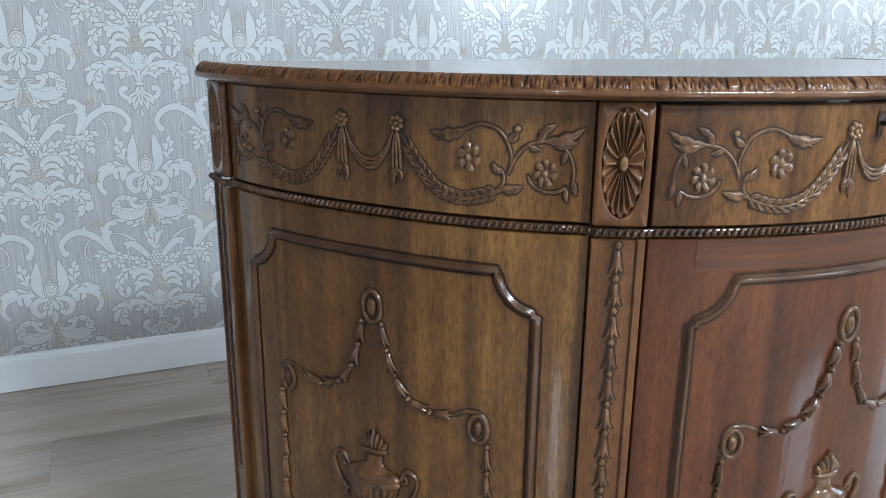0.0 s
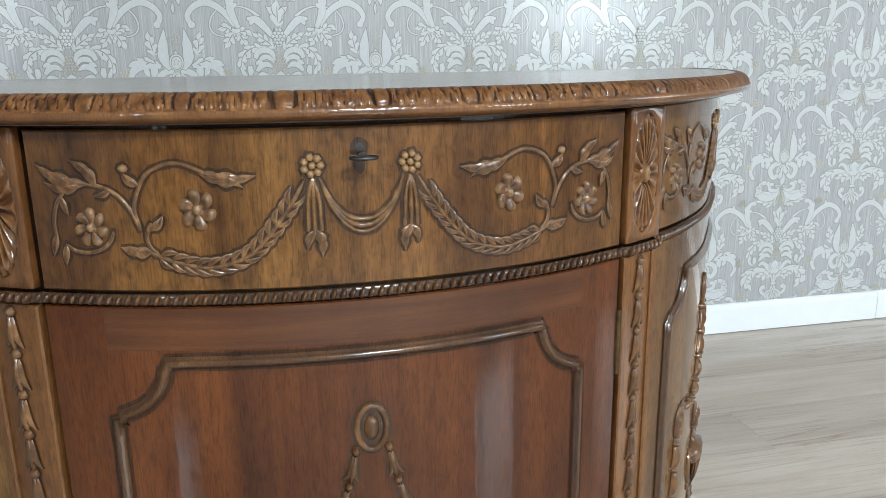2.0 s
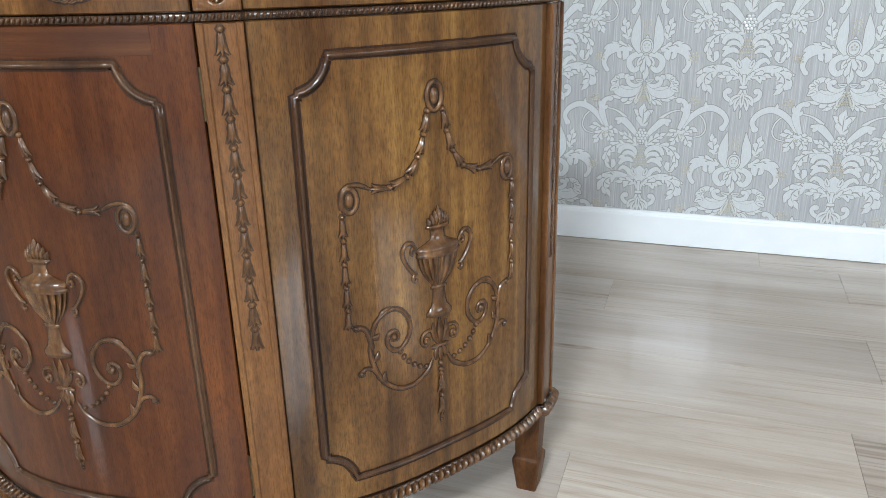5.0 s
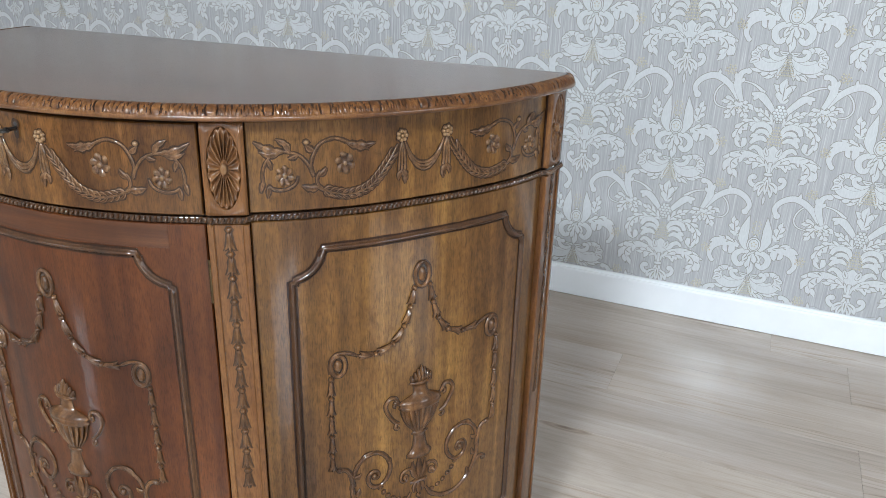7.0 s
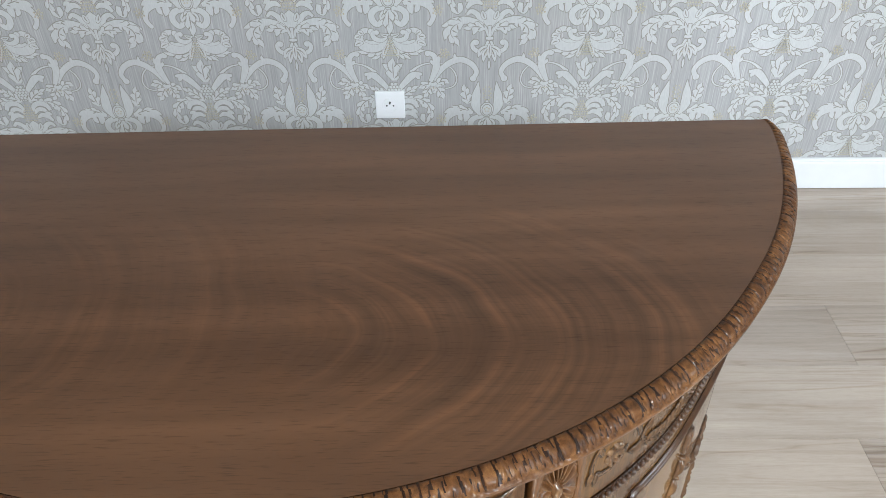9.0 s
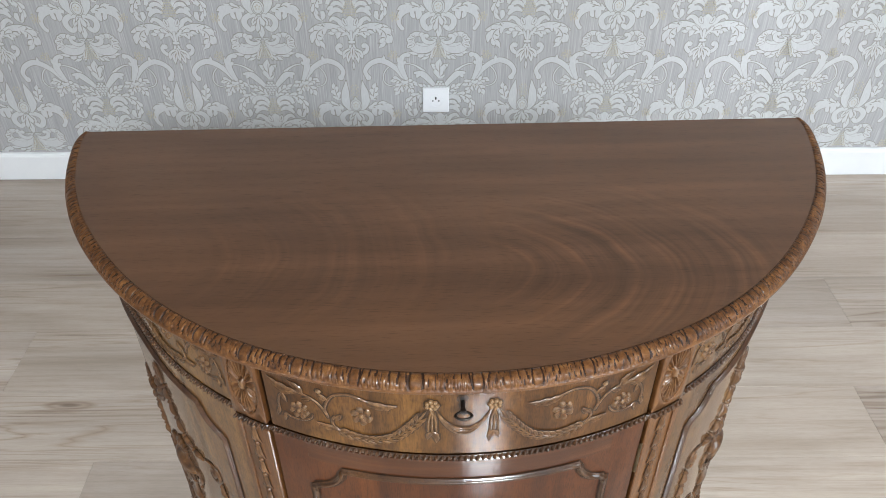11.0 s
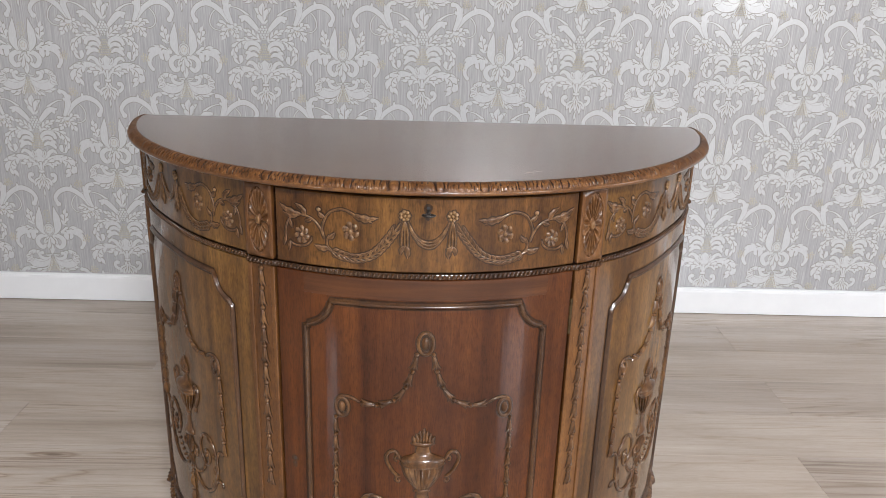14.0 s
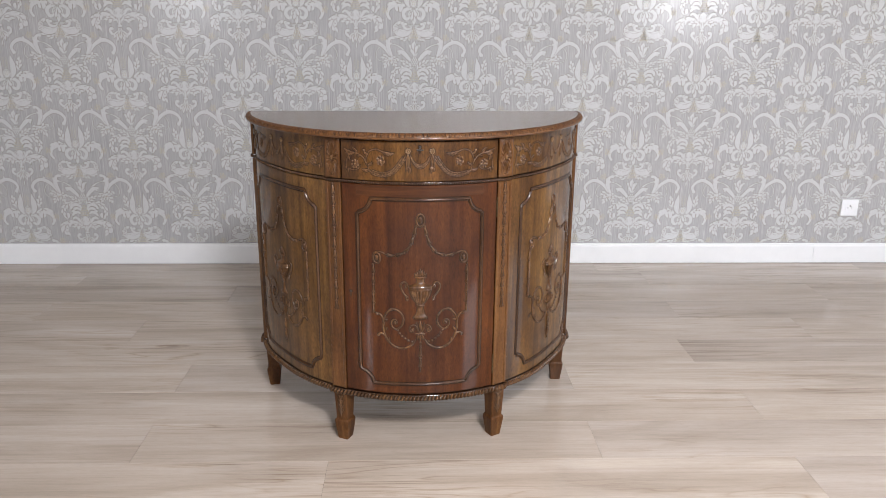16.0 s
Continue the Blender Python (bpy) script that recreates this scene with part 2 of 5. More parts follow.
def plain(name, colour, rough=0.5, metal=0.0, vary=0.06, scale=14, spec=0.5):
    m, nt, b = shader(name, rough, metal, spec=spec)
    n = noise_tex(nt, coords(nt, (1, 1, 1)), scale, 4, 0.6)
    lo, hi = [tuple(c * k for c in colour) for k in (1 - vary, 1 + vary)]
    nt.links.new(ramp(nt, n, [(0.3, lo), (0.7, hi)]), b.inputs["Base Color"])
    relief(nt, b, n, 0.06, 0.001)
    return m


def laminate():
    """Bleached oak laminate, each board its own cut of the print."""
    m, nt, b = shader("bleached_oak_laminate", 0.13, spec=0.65)
    info = nt.nodes.new("ShaderNodeObjectInfo")
    jump = nt.nodes.new("ShaderNodeVectorMath")
    jump.operation = "SCALE"
    jump.inputs["Scale"].default_value = 37.0
    comb = nt.nodes.new("ShaderNodeCombineXYZ")
    for k in ("X", "Y", "Z"):
        nt.links.new(info.outputs["Random"], comb.inputs[k])
    nt.links.new(comb.outputs[0], jump.inputs[0])
    s = jump.outputs[0]
    broad = noise_tex(nt, coords(nt, (0.9, 9, 1), shift=s), 1.0, 3, 0.55, 0.6)
    c = ramp(nt, broad, [(0.25, (0.318, 0.261, 0.213)), (0.5, (0.408, 0.343, 0.289)), (0.75, (0.485, 0.418, 0.358))])
    faint = noise_tex(nt, coords(nt, (3.0, 120, 1), shift=s), 1.0, 4, 0.65, 0.5)
    c = mix(nt, 0.38, c, ramp(nt, faint, [(0.30, (0.70, 0.67, 0.64)), (0.50, (0.98, 0.98, 0.98)), (0.70, (1.10, 1.10, 1.10))]), "MULTIPLY")
    cloud = noise_tex(nt, coords(nt, (1.6, 6, 1), shift=s), 1.0, 4, 0.6, 0.8)
    c = mix(nt, 0.55, c, ramp(nt, cloud, [(0.32, (0.78, 0.75, 0.72)), (0.50, (1, 1, 1)), (0.70, (1.09, 1.09, 1.10))]), "MULTIPLY")
    # thin wavering grain lines that follow the figure of the board
    grain = noise_tex(nt, coords(nt, (0.7, 11, 1), shift=s), 1.0, 3, 0.5, 0.7)
    waves = nt.nodes.new("ShaderNodeMath")
    waves.operation = "PINGPONG"
    waves.inputs[1].default_value = 0.055
    nt.links.new(grain, waves.inputs[0])
    here = noise_tex(nt, coords(nt, (1.2, 5.0, 1), shift=s), 1.0, 2, 0.5)
    thin = ramp(nt, waves.outputs[0], [(0.0, (0.66, 0.58, 0.51)), (0.006, (0.85, 0.81, 0.77)), (0.020, (1, 1, 1))])
    c = mix(nt, ramp(nt, here, [(0.46, (0.0, 0.0, 0.0)), (0.60, (0.7, 0.7, 0.7))]), c, mix(nt, 1.0, c, thin, "MULTIPLY"))
    # a few long dark veins, gathered in places
    vein = noise_tex(nt, coords(nt, (1.6, 60, 1), shift=s), 1.0, 5, 0.62, 1.3)
    lines = ramp(nt, vein, [(0.32, (0.46, 0.39, 0.33)), (0.39, (0.76, 0.71, 0.66)), (0.43, (1, 1, 1))])
    c = mix(nt, ramp(nt, here, [(0.46, (0.02, 0.02, 0.02)), (0.62, (0.55, 0.55, 0.55))]), c, mix(nt, 1.0, c, lines, "MULTIPLY"))
    # knots: swirls drawn round sparse cells
    cell = nt.nodes.new("ShaderNodeTexVoronoi")
    cell.inputs["Scale"].default_value = 1.0
    nt.links.new(coords(nt, (1.5, 7.0, 1), shift=s), cell.inputs["Vector"])
    knot = ramp(nt, cell.outputs["Distance"], [(0.02, (0.42, 0.36, 0.31)), (0.05, (0.80, 0.75, 0.71)), (0.075, (0.66, 0.60, 0.55)), (0.11, (1, 1, 1))])
    sparse = noise_tex(nt, coords(nt, (0.8, 1.7, 1), shift=s), 1.0, 1, 0.5)
    c = mix(nt, ramp(nt, sparse, [(0.52, (0, 0, 0)), (0.60, (0.9, 0.9, 0.9))]), c, mix(nt, 1.0, c, knot, "MULTIPLY"))
    pore = noise_tex(nt, coords(nt, (40, 500, 1), shift=s), 1.0, 2, 0.6)
    c = mix(nt, 0.25, c, ramp(nt, pore, [(0.35, (0.75, 0.73, 0.71)), (0.55, (1, 1, 1))]), "MULTIPLY")
    tone = ramp(nt, info.outputs["Random"], [(0.0, (0.94, 0.94, 0.95)), (1.0, (1.05, 1.04, 1.02))])
    c = mix(nt, 1.0, c, tone, "MULTIPLY")
    nt.links.new(c, b.inputs["Base Color"])
    relief(nt, b, pore, 0.04, 0.0004)
    return m


PAPER, PEARL, GOLD = paper(), motif_white(), gold_fleck()
TAUPE = plain("taupe_print_line", (0.262, 0.246, 0.222), 0.55, vary=0.1, scale=60)
WHITE_PAINT = plain("white_satin_paint", (0.80, 0.81, 0.82), 0.35, vary=0.02)
CEILING_PAINT = plain("white_ceiling_paint", (0.80, 0.80, 0.79), 0.85, vary=0.02)
ROOM_PAINT = plain("pale_grey_wall_paint", (0.34, 0.33, 0.32), 0.8, vary=0.03)
LAMINATE = laminate()
UNDERLAY = plain("board_core", (0.24, 0.20, 0.165), 0.9)
PLASTIC = plain("white_plastic", (0.82, 0.83, 0.85), 0.28, vary=0.01)
BLACK = plain("black_hole", (0.012, 0.010, 0.009), 0.7)
BRASS = plain("aged_brass", (0.085, 0.060, 0.030), 0.42, 0.9, vary=0.3, scale=120)
STEEL = plain("blackened_steel", (0.055, 0.050, 0.047), 0.34, 0.9, vary=0.25, scale=160)


# ---- mesh helpers ----
def mesh_object(name, verts, faces, material, parent=None, label="", smooth=False):
    me = bpy.data.meshes.new(name)
    me.from_pydata([tuple(v) for v in verts], [], faces)
    me.validate()
    bm = bmesh.new()
    bm.from_mesh(me)
    bmesh.ops.recalc_face_normals(bm, faces=bm.faces)
    bm.to_mesh(me)
    bm.free()
    me.materials.append(material)
    if smooth:
        me.polygons.foreach_set("use_smooth", [True] * len(me.polygons))
    ob = new(name, me)
    ob.parent = parent
    if label:
        tagged(ob, label)
    return ob


def part(name, bm, material, parent, label="", smooth=False):
    me = bpy.data.meshes.new(name)
    bmesh.ops.recalc_face_normals(bm, faces=bm.faces)
    bm.to_mesh(me)
    bm.free()
    me.materials.append(material)
    if smooth:
        me.polygons.foreach_set("use_smooth", [True] * len(me.polygons))
    ob = new(name, me)
    ob.parent = parent
    if label:
        tagged(ob, label)
    return ob


def box(bm, x0, x1, y0, y1, z0, z1, bevel=0.0):
    made = bmesh.ops.create_cube(bm, size=1.0, matrix=Matrix.Translation(((x0 + x1) / 2, (y0 + y1) / 2, (z0 + z1) / 2)) @ Matrix.Diagonal((x1 - x0, y1 - y0, z1 - z0, 1)))
    if bevel:
        edges = list({e for v in made["verts"] for e in v.link_edges})
        bmesh.ops.bevel(bm, geom=edges, offset=bevel, segments=2, affect="EDGES", profile=0.6)
    return bm


def boxed(*args):
    return box(bmesh.new(), *args)


def smooth_line(points, step=0.004):
    """Catmull-Rom through 2D or 3D points, evenly stepped."""
    p = np.array(points, float)
    if len(p) == 2:
        n = max(2, int(np.linalg.norm(p[1] - p[0]) / step) + 1)
        return np.array([p[0] + (p[1] - p[0]) * k / n for k in range(n + 1)])
    q = np.vstack([2 * p[0] - p[1], p, 2 * p[-1] - p[-2]])
    out = []
    for i in range(1, len(q) - 2):
        a, b, c, d = q[i - 1 : i + 3]
        n = max(2, int(np.linalg.norm(c - b) / step) + 1)
        for k in range(n):
            t = k / n
            out.append(0.5 * (2 * b + (c - a) * t + (2 * a - 5 * b + 4 * c - d) * t * t + (3 * b - a - 3 * c + d) * t ** 3))
    out.append(p[-1])
    return np.array(out)


def across(line, closed=False):
    """Unit left normals of a 2D line."""
    t = np.roll(line, -1, 0) - np.roll(line, 1, 0)
    if not closed:
        t[0], t[-1] = line[1] - line[0], line[-1] - line[-2]
    t /= np.maximum(np.linalg.norm(t, axis=1), 1e-9)[:, None]
    return np.stack([-t[:, 1], t[:, 0]], 1)


class Carving:
    """Low relief gathered in flat coordinates: along, up, out. Slot 1 is the dark bed laid under and round each shape.
    """

    def __init__(self):
        self.v, self.f, self.m, self.laid = [], [], [], 0

    def grid(self, rows, wrap=False, slot=0):
        base, n, m = len(self.v), len(rows), len(rows[0])
        for r in rows:
            self.v.extend(tuple(p) for p in r)
        for i in range(n if wrap else n - 1):
            for j in range(m - 1):
                a, b = base + i * m + j, base + (i + 1) % n * m + j
                self.f.append((a, a + 1, b + 1, b))
                self.m.append(slot)

    def dark_bed(self, pairs, wrap=False):
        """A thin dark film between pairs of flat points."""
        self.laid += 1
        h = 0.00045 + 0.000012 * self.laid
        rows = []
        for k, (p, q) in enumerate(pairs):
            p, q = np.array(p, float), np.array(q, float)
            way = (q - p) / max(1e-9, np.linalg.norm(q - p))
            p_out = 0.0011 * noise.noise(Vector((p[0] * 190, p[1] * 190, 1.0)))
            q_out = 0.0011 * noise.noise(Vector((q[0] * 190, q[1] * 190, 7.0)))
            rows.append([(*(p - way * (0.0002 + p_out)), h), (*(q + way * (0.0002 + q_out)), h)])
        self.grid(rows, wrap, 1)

    def stem(self, points, width, high, taper=(0.6, 0.6), step=0.004, sunk=0.0008, notch=0.0):
        """A rounded stem; taper gives the share of the width at its two ends."""
        line = smooth_line(points, step)
        nor = across(line)
        rows, film = [], []
        for k, (p, n) in enumerate(zip(line, nor)):
            u = k / (len(line) - 1)
            w = width * min(1, taper[0] + u * 4, taper[1] + (1 - u) * 4) / 2
            if notch:
                w *= 1 - notch * abs(math.sin(k * 1.3))
            h = high * min(1, 0.35 + u * 6, 0.35 + (1 - u) * 6)
            rows.append([(p[0] + n[0] * w * c, p[1] + n[1] * w * c, -sunk + h * s) for c, s in ((1, 0), (0.8, 0.62), (0.3, 0.96), (-0.3, 0.96), (-0.8, 0.62), (-1, 0))])
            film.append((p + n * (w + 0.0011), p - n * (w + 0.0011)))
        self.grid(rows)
        self.dark_bed(film)

    def leaf(self, a, b, width, high, bend=0.0, lobes=0, vein=0.45):
        """A pointed leaf from a to b, hollow along its vein, with lobed edges."""
        a, b = np.array(a, float), np.array(b, float)
        d = b - a
        n = np.array([-d[1], d[0]])
        rows, film, count = [], [], 13 if lobes else 8
        for k in range(count):
            u = k / (count - 1)
            w = width / 2 * max(0.06, math.sin(math.pi * min(1, u ** 0.8))) / max(1e-6, np.linalg.norm(d))
            if lobes:
                w *= 0.72 + 0.38 * abs(math.sin(math.pi * u * lobes))
            mid = a + d * u + n * bend * math.sin(math.pi * u)
            h = high * (0.35 + 0.65 * math.sin(math.pi * min(1, u * 0.9 + 0.1)))
            rows.append([(*(mid + n * w * c), e) for c, e in ((1, -0.0008), (0.62, h), (0, h * vein), (-0.62, h), (-1, -0.0008))])
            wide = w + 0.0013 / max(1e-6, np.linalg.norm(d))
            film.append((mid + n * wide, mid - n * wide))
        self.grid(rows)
        self.dark_bed(film)

    def bead(self, p, rx, rz, high, turn=0.0, n=8, film_round=True):
        c, s = math.cos(turn), math.sin(turn)
        rows, film = [], []
        for k in range(n):
            a = 2 * math.pi * k / n
            ring = []
            for lift, out in ((-0.0008, 1.0), (0.55, 0.86), (0.9, 0.48), (1.0, 0.0)):
                x, z = rx * out * math.cos(a), rz * out * math.sin(a)
                ring.append((p[0] + x * c - z * s, p[1] + x * s + z * c, lift * high if lift > 0 else lift))
            rows.append(ring)
            x, z = (rx + 0.0015) * math.cos(a), (rz + 0.0015) * math.sin(a)
            film.append((np.array(p, float), np.array([p[0] + x * c - z * s, p[1] + x * s + z * c])))
        self.grid(rows, wrap=True)
        if film_round:
            self.dark_bed(film, True)

    def husk(self, a, b, width, high):
        """One bell husk: two outer blades, a middle one, and the bead above it."""
        a, b = np.array(a, float), np.array(b, float)
        d = b - a
        n = np.array([-d[1], d[0]]) / np.linalg.norm(d)
        s = a + d * 0.20
        for side in (1, -1):
            self.leaf(s + n * side * width * 0.10, b + n * side * width * 0.42 - d * 0.06, width * 0.42, high, -0.16 * side, vein=0.9)
        self.leaf(s, b, width * 0.36, high * 1.25, vein=1.0)
        self.bead(a + d * 0.08, width * 0.24, width * 0.24, high * 1.1, n=6)

    def rosette(self, p, r, petals, high, squash=1.0):
        """A flower of narrow swirling petals round a raised eye."""
        rows, n = [], petals * 8
        for k in range(n):
            a = 2 * math.pi * k / n
            w = abs(math.sin(a * petals / 2))
            lobe = 0.62 + 0.38 * w ** 0.5
            row = []
            for q, e in [(0.0, 1.15), (0.15, 1.05), (0.24, 0.1)] + [(q * lobe, (0.05 + 0.95 * w ** 0.55) * e) for q, e in ((0.40, 0.45), (0.62, 0.85), (0.86, 1.0))] + [(lobe, -0.15)]:
                t = a + 0.28 * q * q
                row.append((p[0] + r * q * math.cos(t) * squash, p[1] + r * q * math.sin(t), e * high))
            rows.append(row)
        self.grid(rows, wrap=True)
        self.dark_bed([(np.array(p, float), np.array([p[0] + r * 0.78 * math.cos(t) * squash, p[1] + r * 0.78 * math.sin(t)])) for t in np.linspace(0, 2 * math.pi, 24, endpoint=False)], True)

    def fan_oval(self, p, rx, rz, ribs, deep):
        """An oval patera sunk in its block: scooped flutes between thin ridges round a boss; heights run from -deep to 0."""
        rows, n = [], ribs * 8
        for k in range(n):
            a = 2 * math.pi * k / n
            ridge = abs(math.cos(a * ribs / 2)) ** 2.6
            swell = 1 - ridge
            edge = 1.0 - 0.05 * ridge
            long = 0.5 + 0.5 * abs(math.sin(a))
            row = [(0.0, 0.35), (0.09, 0.30), (0.145, 0.05), (0.165, -0.75), (0.20, -0.85)]
            for q, lo, hi in ((0.27, -0.70, -0.30), (0.38, -0.85, -0.10), (0.55, -0.80, 0.02), (0.72, -0.72, 0.05), (0.86, -0.52, 0.05), (0.94, -0.20, 0.02)):
                row.append((q * edge, lo + (hi - lo) * ridge - 0.12 * swell * long))
            row += [(0.985 * edge, -0.10 - 0.5 * ridge), (1.0, -0.90), (1.02, -1.0)]
            rows.append([(p[0] + rx * q * (1.5 if q < 0.15 else 1.2 if q < 0.21 else 1.0) * math.cos(a), p[1] + rz * q * math.sin(a), h * deep) for q, h in row])
        self.grid(rows, wrap=True)

    def oval_frame(self, p, rx, rz, half, low, high, deep, n=96):
        """A flat rectangular field with an oval cut through it."""
        rows = []
        for k in range(n):
            a = 2 * math.pi * k / n
            c, s = rx * math.cos(a), rz * math.sin(a)
            reach = min(half / abs(c) if abs(c) > 1e-6 else 99, ((high - p[1]) if s > 0 else (p[1] - low)) / abs(s) if abs(s) > 1e-6 else 99)
            rows.append([(p[0] + c * q, p[1] + s * q, h) for q, h in ((1.0, -deep - 0.001), (1.0, -0.0006), (1.03, 0.0), (max(1.031, reach * 0.985), 0.0), (reach, -0.0012), (reach, -deep - 0.001))])
        self.grid(rows, wrap=True)

    def turned(self, profile, ribs=0, rib_range=(0, 0), n=22, depth=0.55, centre=0.0):
        """Half a turned body standing proud of the face; profile rows of (up, radius)."""
        rows = []
        for z, r in profile:
            row = []
            for k in range(n + 1):
                a = math.pi * k / n
                rr = r
                if ribs and rib_range[0] <= z <= rib_range[1]:
                    rr = r * (0.66 + 0.36 * abs(math.sin(a * ribs / 2)) ** 0.7)
                row.append((centre - rr * math.cos(a), z, rr * math.sin(a) * depth - 0.0008))
            rows.append(row)
        self.grid(rows)
        self.dark_bed([(np.array([centre - r - 0.0018, z]), np.array([centre + r + 0.0018, z])) for z, r in profile if r > 0.002])

    def sweep(self, line, profile, closed=True, film=0.0):
        """A moulding: profile of (across, out) along a flat line."""
        nor = across(line, closed)
        rows = [[(p[0] + n[0] * u, p[1] + n[1] * u, h) for u, h in profile] for p, n in zip(line, nor)]
        self.grid(rows, wrap=closed)
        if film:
            self.dark_bed([(p + n * (profile[0][0] - film), p + n * (profile[-1][0] + film)) for p, n in zip(line, nor)], closed)

    def mirrored(self):
        other = Carving()
        other.v = [(-x, z, h) for x, z, h in self.v]
        other.f = [tuple(reversed(f)) for f in self.f]
        other.m = list(self.m)
        return other

    def made(self, name, place, material, parent, label="", depth=1.0, bed_wood=None):
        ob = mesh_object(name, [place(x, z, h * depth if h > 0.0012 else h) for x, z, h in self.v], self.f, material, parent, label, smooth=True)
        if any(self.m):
            ob.data.materials.append(bed_wood or WOOD_BED)
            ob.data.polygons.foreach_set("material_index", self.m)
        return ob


def along(points, pitch, exact=False):
    """Places at a pitch along a smooth flat line."""
    line = smooth_line(points, 0.002)
    run = np.r_[0, np.cumsum(np.linalg.norm(np.diff(line, axis=0), axis=1))]
    stops = np.arange(0, run[-1] + 1e-6, pitch) if exact else np.linspace(0, run[-1], max(1, round(run[-1] / pitch)) + 1)
    return [np.array([np.interp(q, run, line[:, 0]), np.interp(q, run, line[:, 1])]) for q in stops]


def husk_chain(points, pitch, width, high):
    out = []
    at = along(points, pitch)
    for p, q in zip(at, at[1:]):
        g = Carving()
        g.husk(p, q, width, high)
        out.append(g)
    return out


def bead_chain(points, pitch, r, high):
    out = []
    for p in along(points, pitch, True):
        g = Carving()
        g.bead(p, r, r, high, n=8)
        out.append(g)
    return out


# ---- room ----
def setting(name, bm, material, label, category="", parent=None):
    return tagged(part(name, bm, material, parent), label, category or name.split("_")[0], kind="structure")


R = ROOM
T = 0.16
wall_north = setting("wall_north", boxed(R["west"] - T, R["east"] + T, R["north"], R["north"] + T, -0.02, R["top"]), PAPER, "wall papered in greige damask with pearly embossed motifs", "wall")


def wall_with_windows(name, at_x, fixed, thick, run, holes, label):
    """A wall along x or y with openings through it."""
    bm = bmesh.new()
    side = sorted((fixed, fixed + thick))
    edges = [run[0]] + [e for h in holes for e in h[:2]] + [run[1]]
    spans = [(a, c, -0.02, R["top"]) for a, c in zip(edges[::2], edges[1::2])]
    for a, c, sill, head in holes:
        spans += [(a, c, -0.02, sill), (a, c, head, R["top"])]
    for a, c, z0, z1 in spans:
        box(bm, *side, a, c, z0, z1) if at_x else box(bm, a, c, *side, z0, z1)
    return setting(name, bm, ROOM_PAINT, label, "wall")


def window_frame(name, at_x, fixed, thick, hole, label):
    """White frame with a mullion, set at the inner edge of its opening."""
    a, c, sill, head = hole
    w, m = 0.05, (a + c) / 2
    inner = sorted((fixed - math.copysign(0.030, thick), fixed - math.copysign(0.002, thick)))
    bm = bmesh.new()
    for p, q, z0, z1 in ((a, a + w, sill, head), (c - w, c, sill, head), (a + w, c - w, sill, sill + w), (a + w, c - w, head - w, head), (m - 0.02, m + 0.02, sill + w, head - w)):
        box(bm, *inner, p, q, z0, z1, 0.004) if at_x else box(bm, p, q, *inner, z0, z1, 0.004)
    setting(name, bm, WHITE_PAINT, label, "window")


setting("wall_west", boxed(R["west"] - T, R["west"], R["south"] - T, R["north"], -0.02, R["top"]), ROOM_PAINT, "plain grey side wall", "wall")
wall_with_windows("wall_east", True, R["east"], T, (R["south"] - T, R["north"]), (EAST_WINDOW,), "plain grey side wall with a broad window")
wall_with_windows("wall_south", False, R["south"], -T, (R["west"], R["east"]), SOUTH_WINDOWS, "plain grey painted wall with two windows")
window_frame("window_1", True, R["east"], T, EAST_WINDOW, "white framed broad window letting in daylight")
for name, hole in zip(("window_2", "window_3"), SOUTH_WINDOWS):
    window_frame(name, False, R["south"], -T, hole, "white framed upright window letting in daylight")
setting("ceiling", boxed(R["west"] - T, R["east"] + T, R["south"] - T, R["north"] + T, R["top"], R["top"] + 0.1), CEILING_PAINT, "plain white painted ceiling", "ceiling")

def ceiling_lamp(lx, ly):
    root = tagged(new("ceiling_lamp"), "round white flush ceiling lamp", "lamp")
    root.matrix_world = pose(lx, ly, R["top"])
    for name, r, z0, z1, material in (("housing", 0.335, -0.035, -0.001, WHITE_PAINT), ("diffuser", 0.318, -0.080, -0.036, PLASTIC)):
        bm = bmesh.new()
        bmesh.ops.create_cone(bm, cap_ends=True, segments=40, radius1=r * 0.94, radius2=r, depth=z1 - z0, matrix=pose(0, 0, (z0 + z1) / 2))
        part(name, bm, material, root)


for lx, ly, watts in LAMPS:
    ceiling_lamp(lx, ly)


# skirting boards, two lengths with a hairline joint
def skirting(x0, x1):
    y = R["north"]
    prof = [(y - 0.001, 0.002), (y - 0.016, 0.002), (y - 0.016, 0.086), (y - 0.0145, 0.092), (y - 0.0115, 0.0935), (y - 0.0105, 0.0985), (y - 0.007, 0.101), (y - 0.001, 0.101)]
    verts = [(x, *p) for x in (x0, x1) for p in prof]
    n = len(prof)
    faces = [(i, (i + 1) % n, n + (i + 1) % n, n + i) for i in range(n)] + [tuple(range(n)), tuple(range(2 * n - 1, n - 1, -1))]
    return tagged(mesh_object("baseboard", verts, faces, WHITE_PAINT), "white painted baseboard along the papered wall", "baseboard", kind="structure")


skirting(R["west"], 1.984)
skirting(1.9855, R["east"])


# floor: a dark bed with laminate boards laid on it
floor = setting("floor", boxed(R["west"], R["east"], R["south"], R["north"], -0.02, -0.004), UNDERLAY, "bleached oak laminate floor laid in long boards", "floor")
BOARD_W, BOARD_L = 0.205, 1.31
BOARD_ENDS = {0: 1.075, 1: -1.09, 2: 0.99, 3: -0.795, 4: 1.065, 5: -0.795, 6: 1.06, -1: -0.82, -2: 1.07}


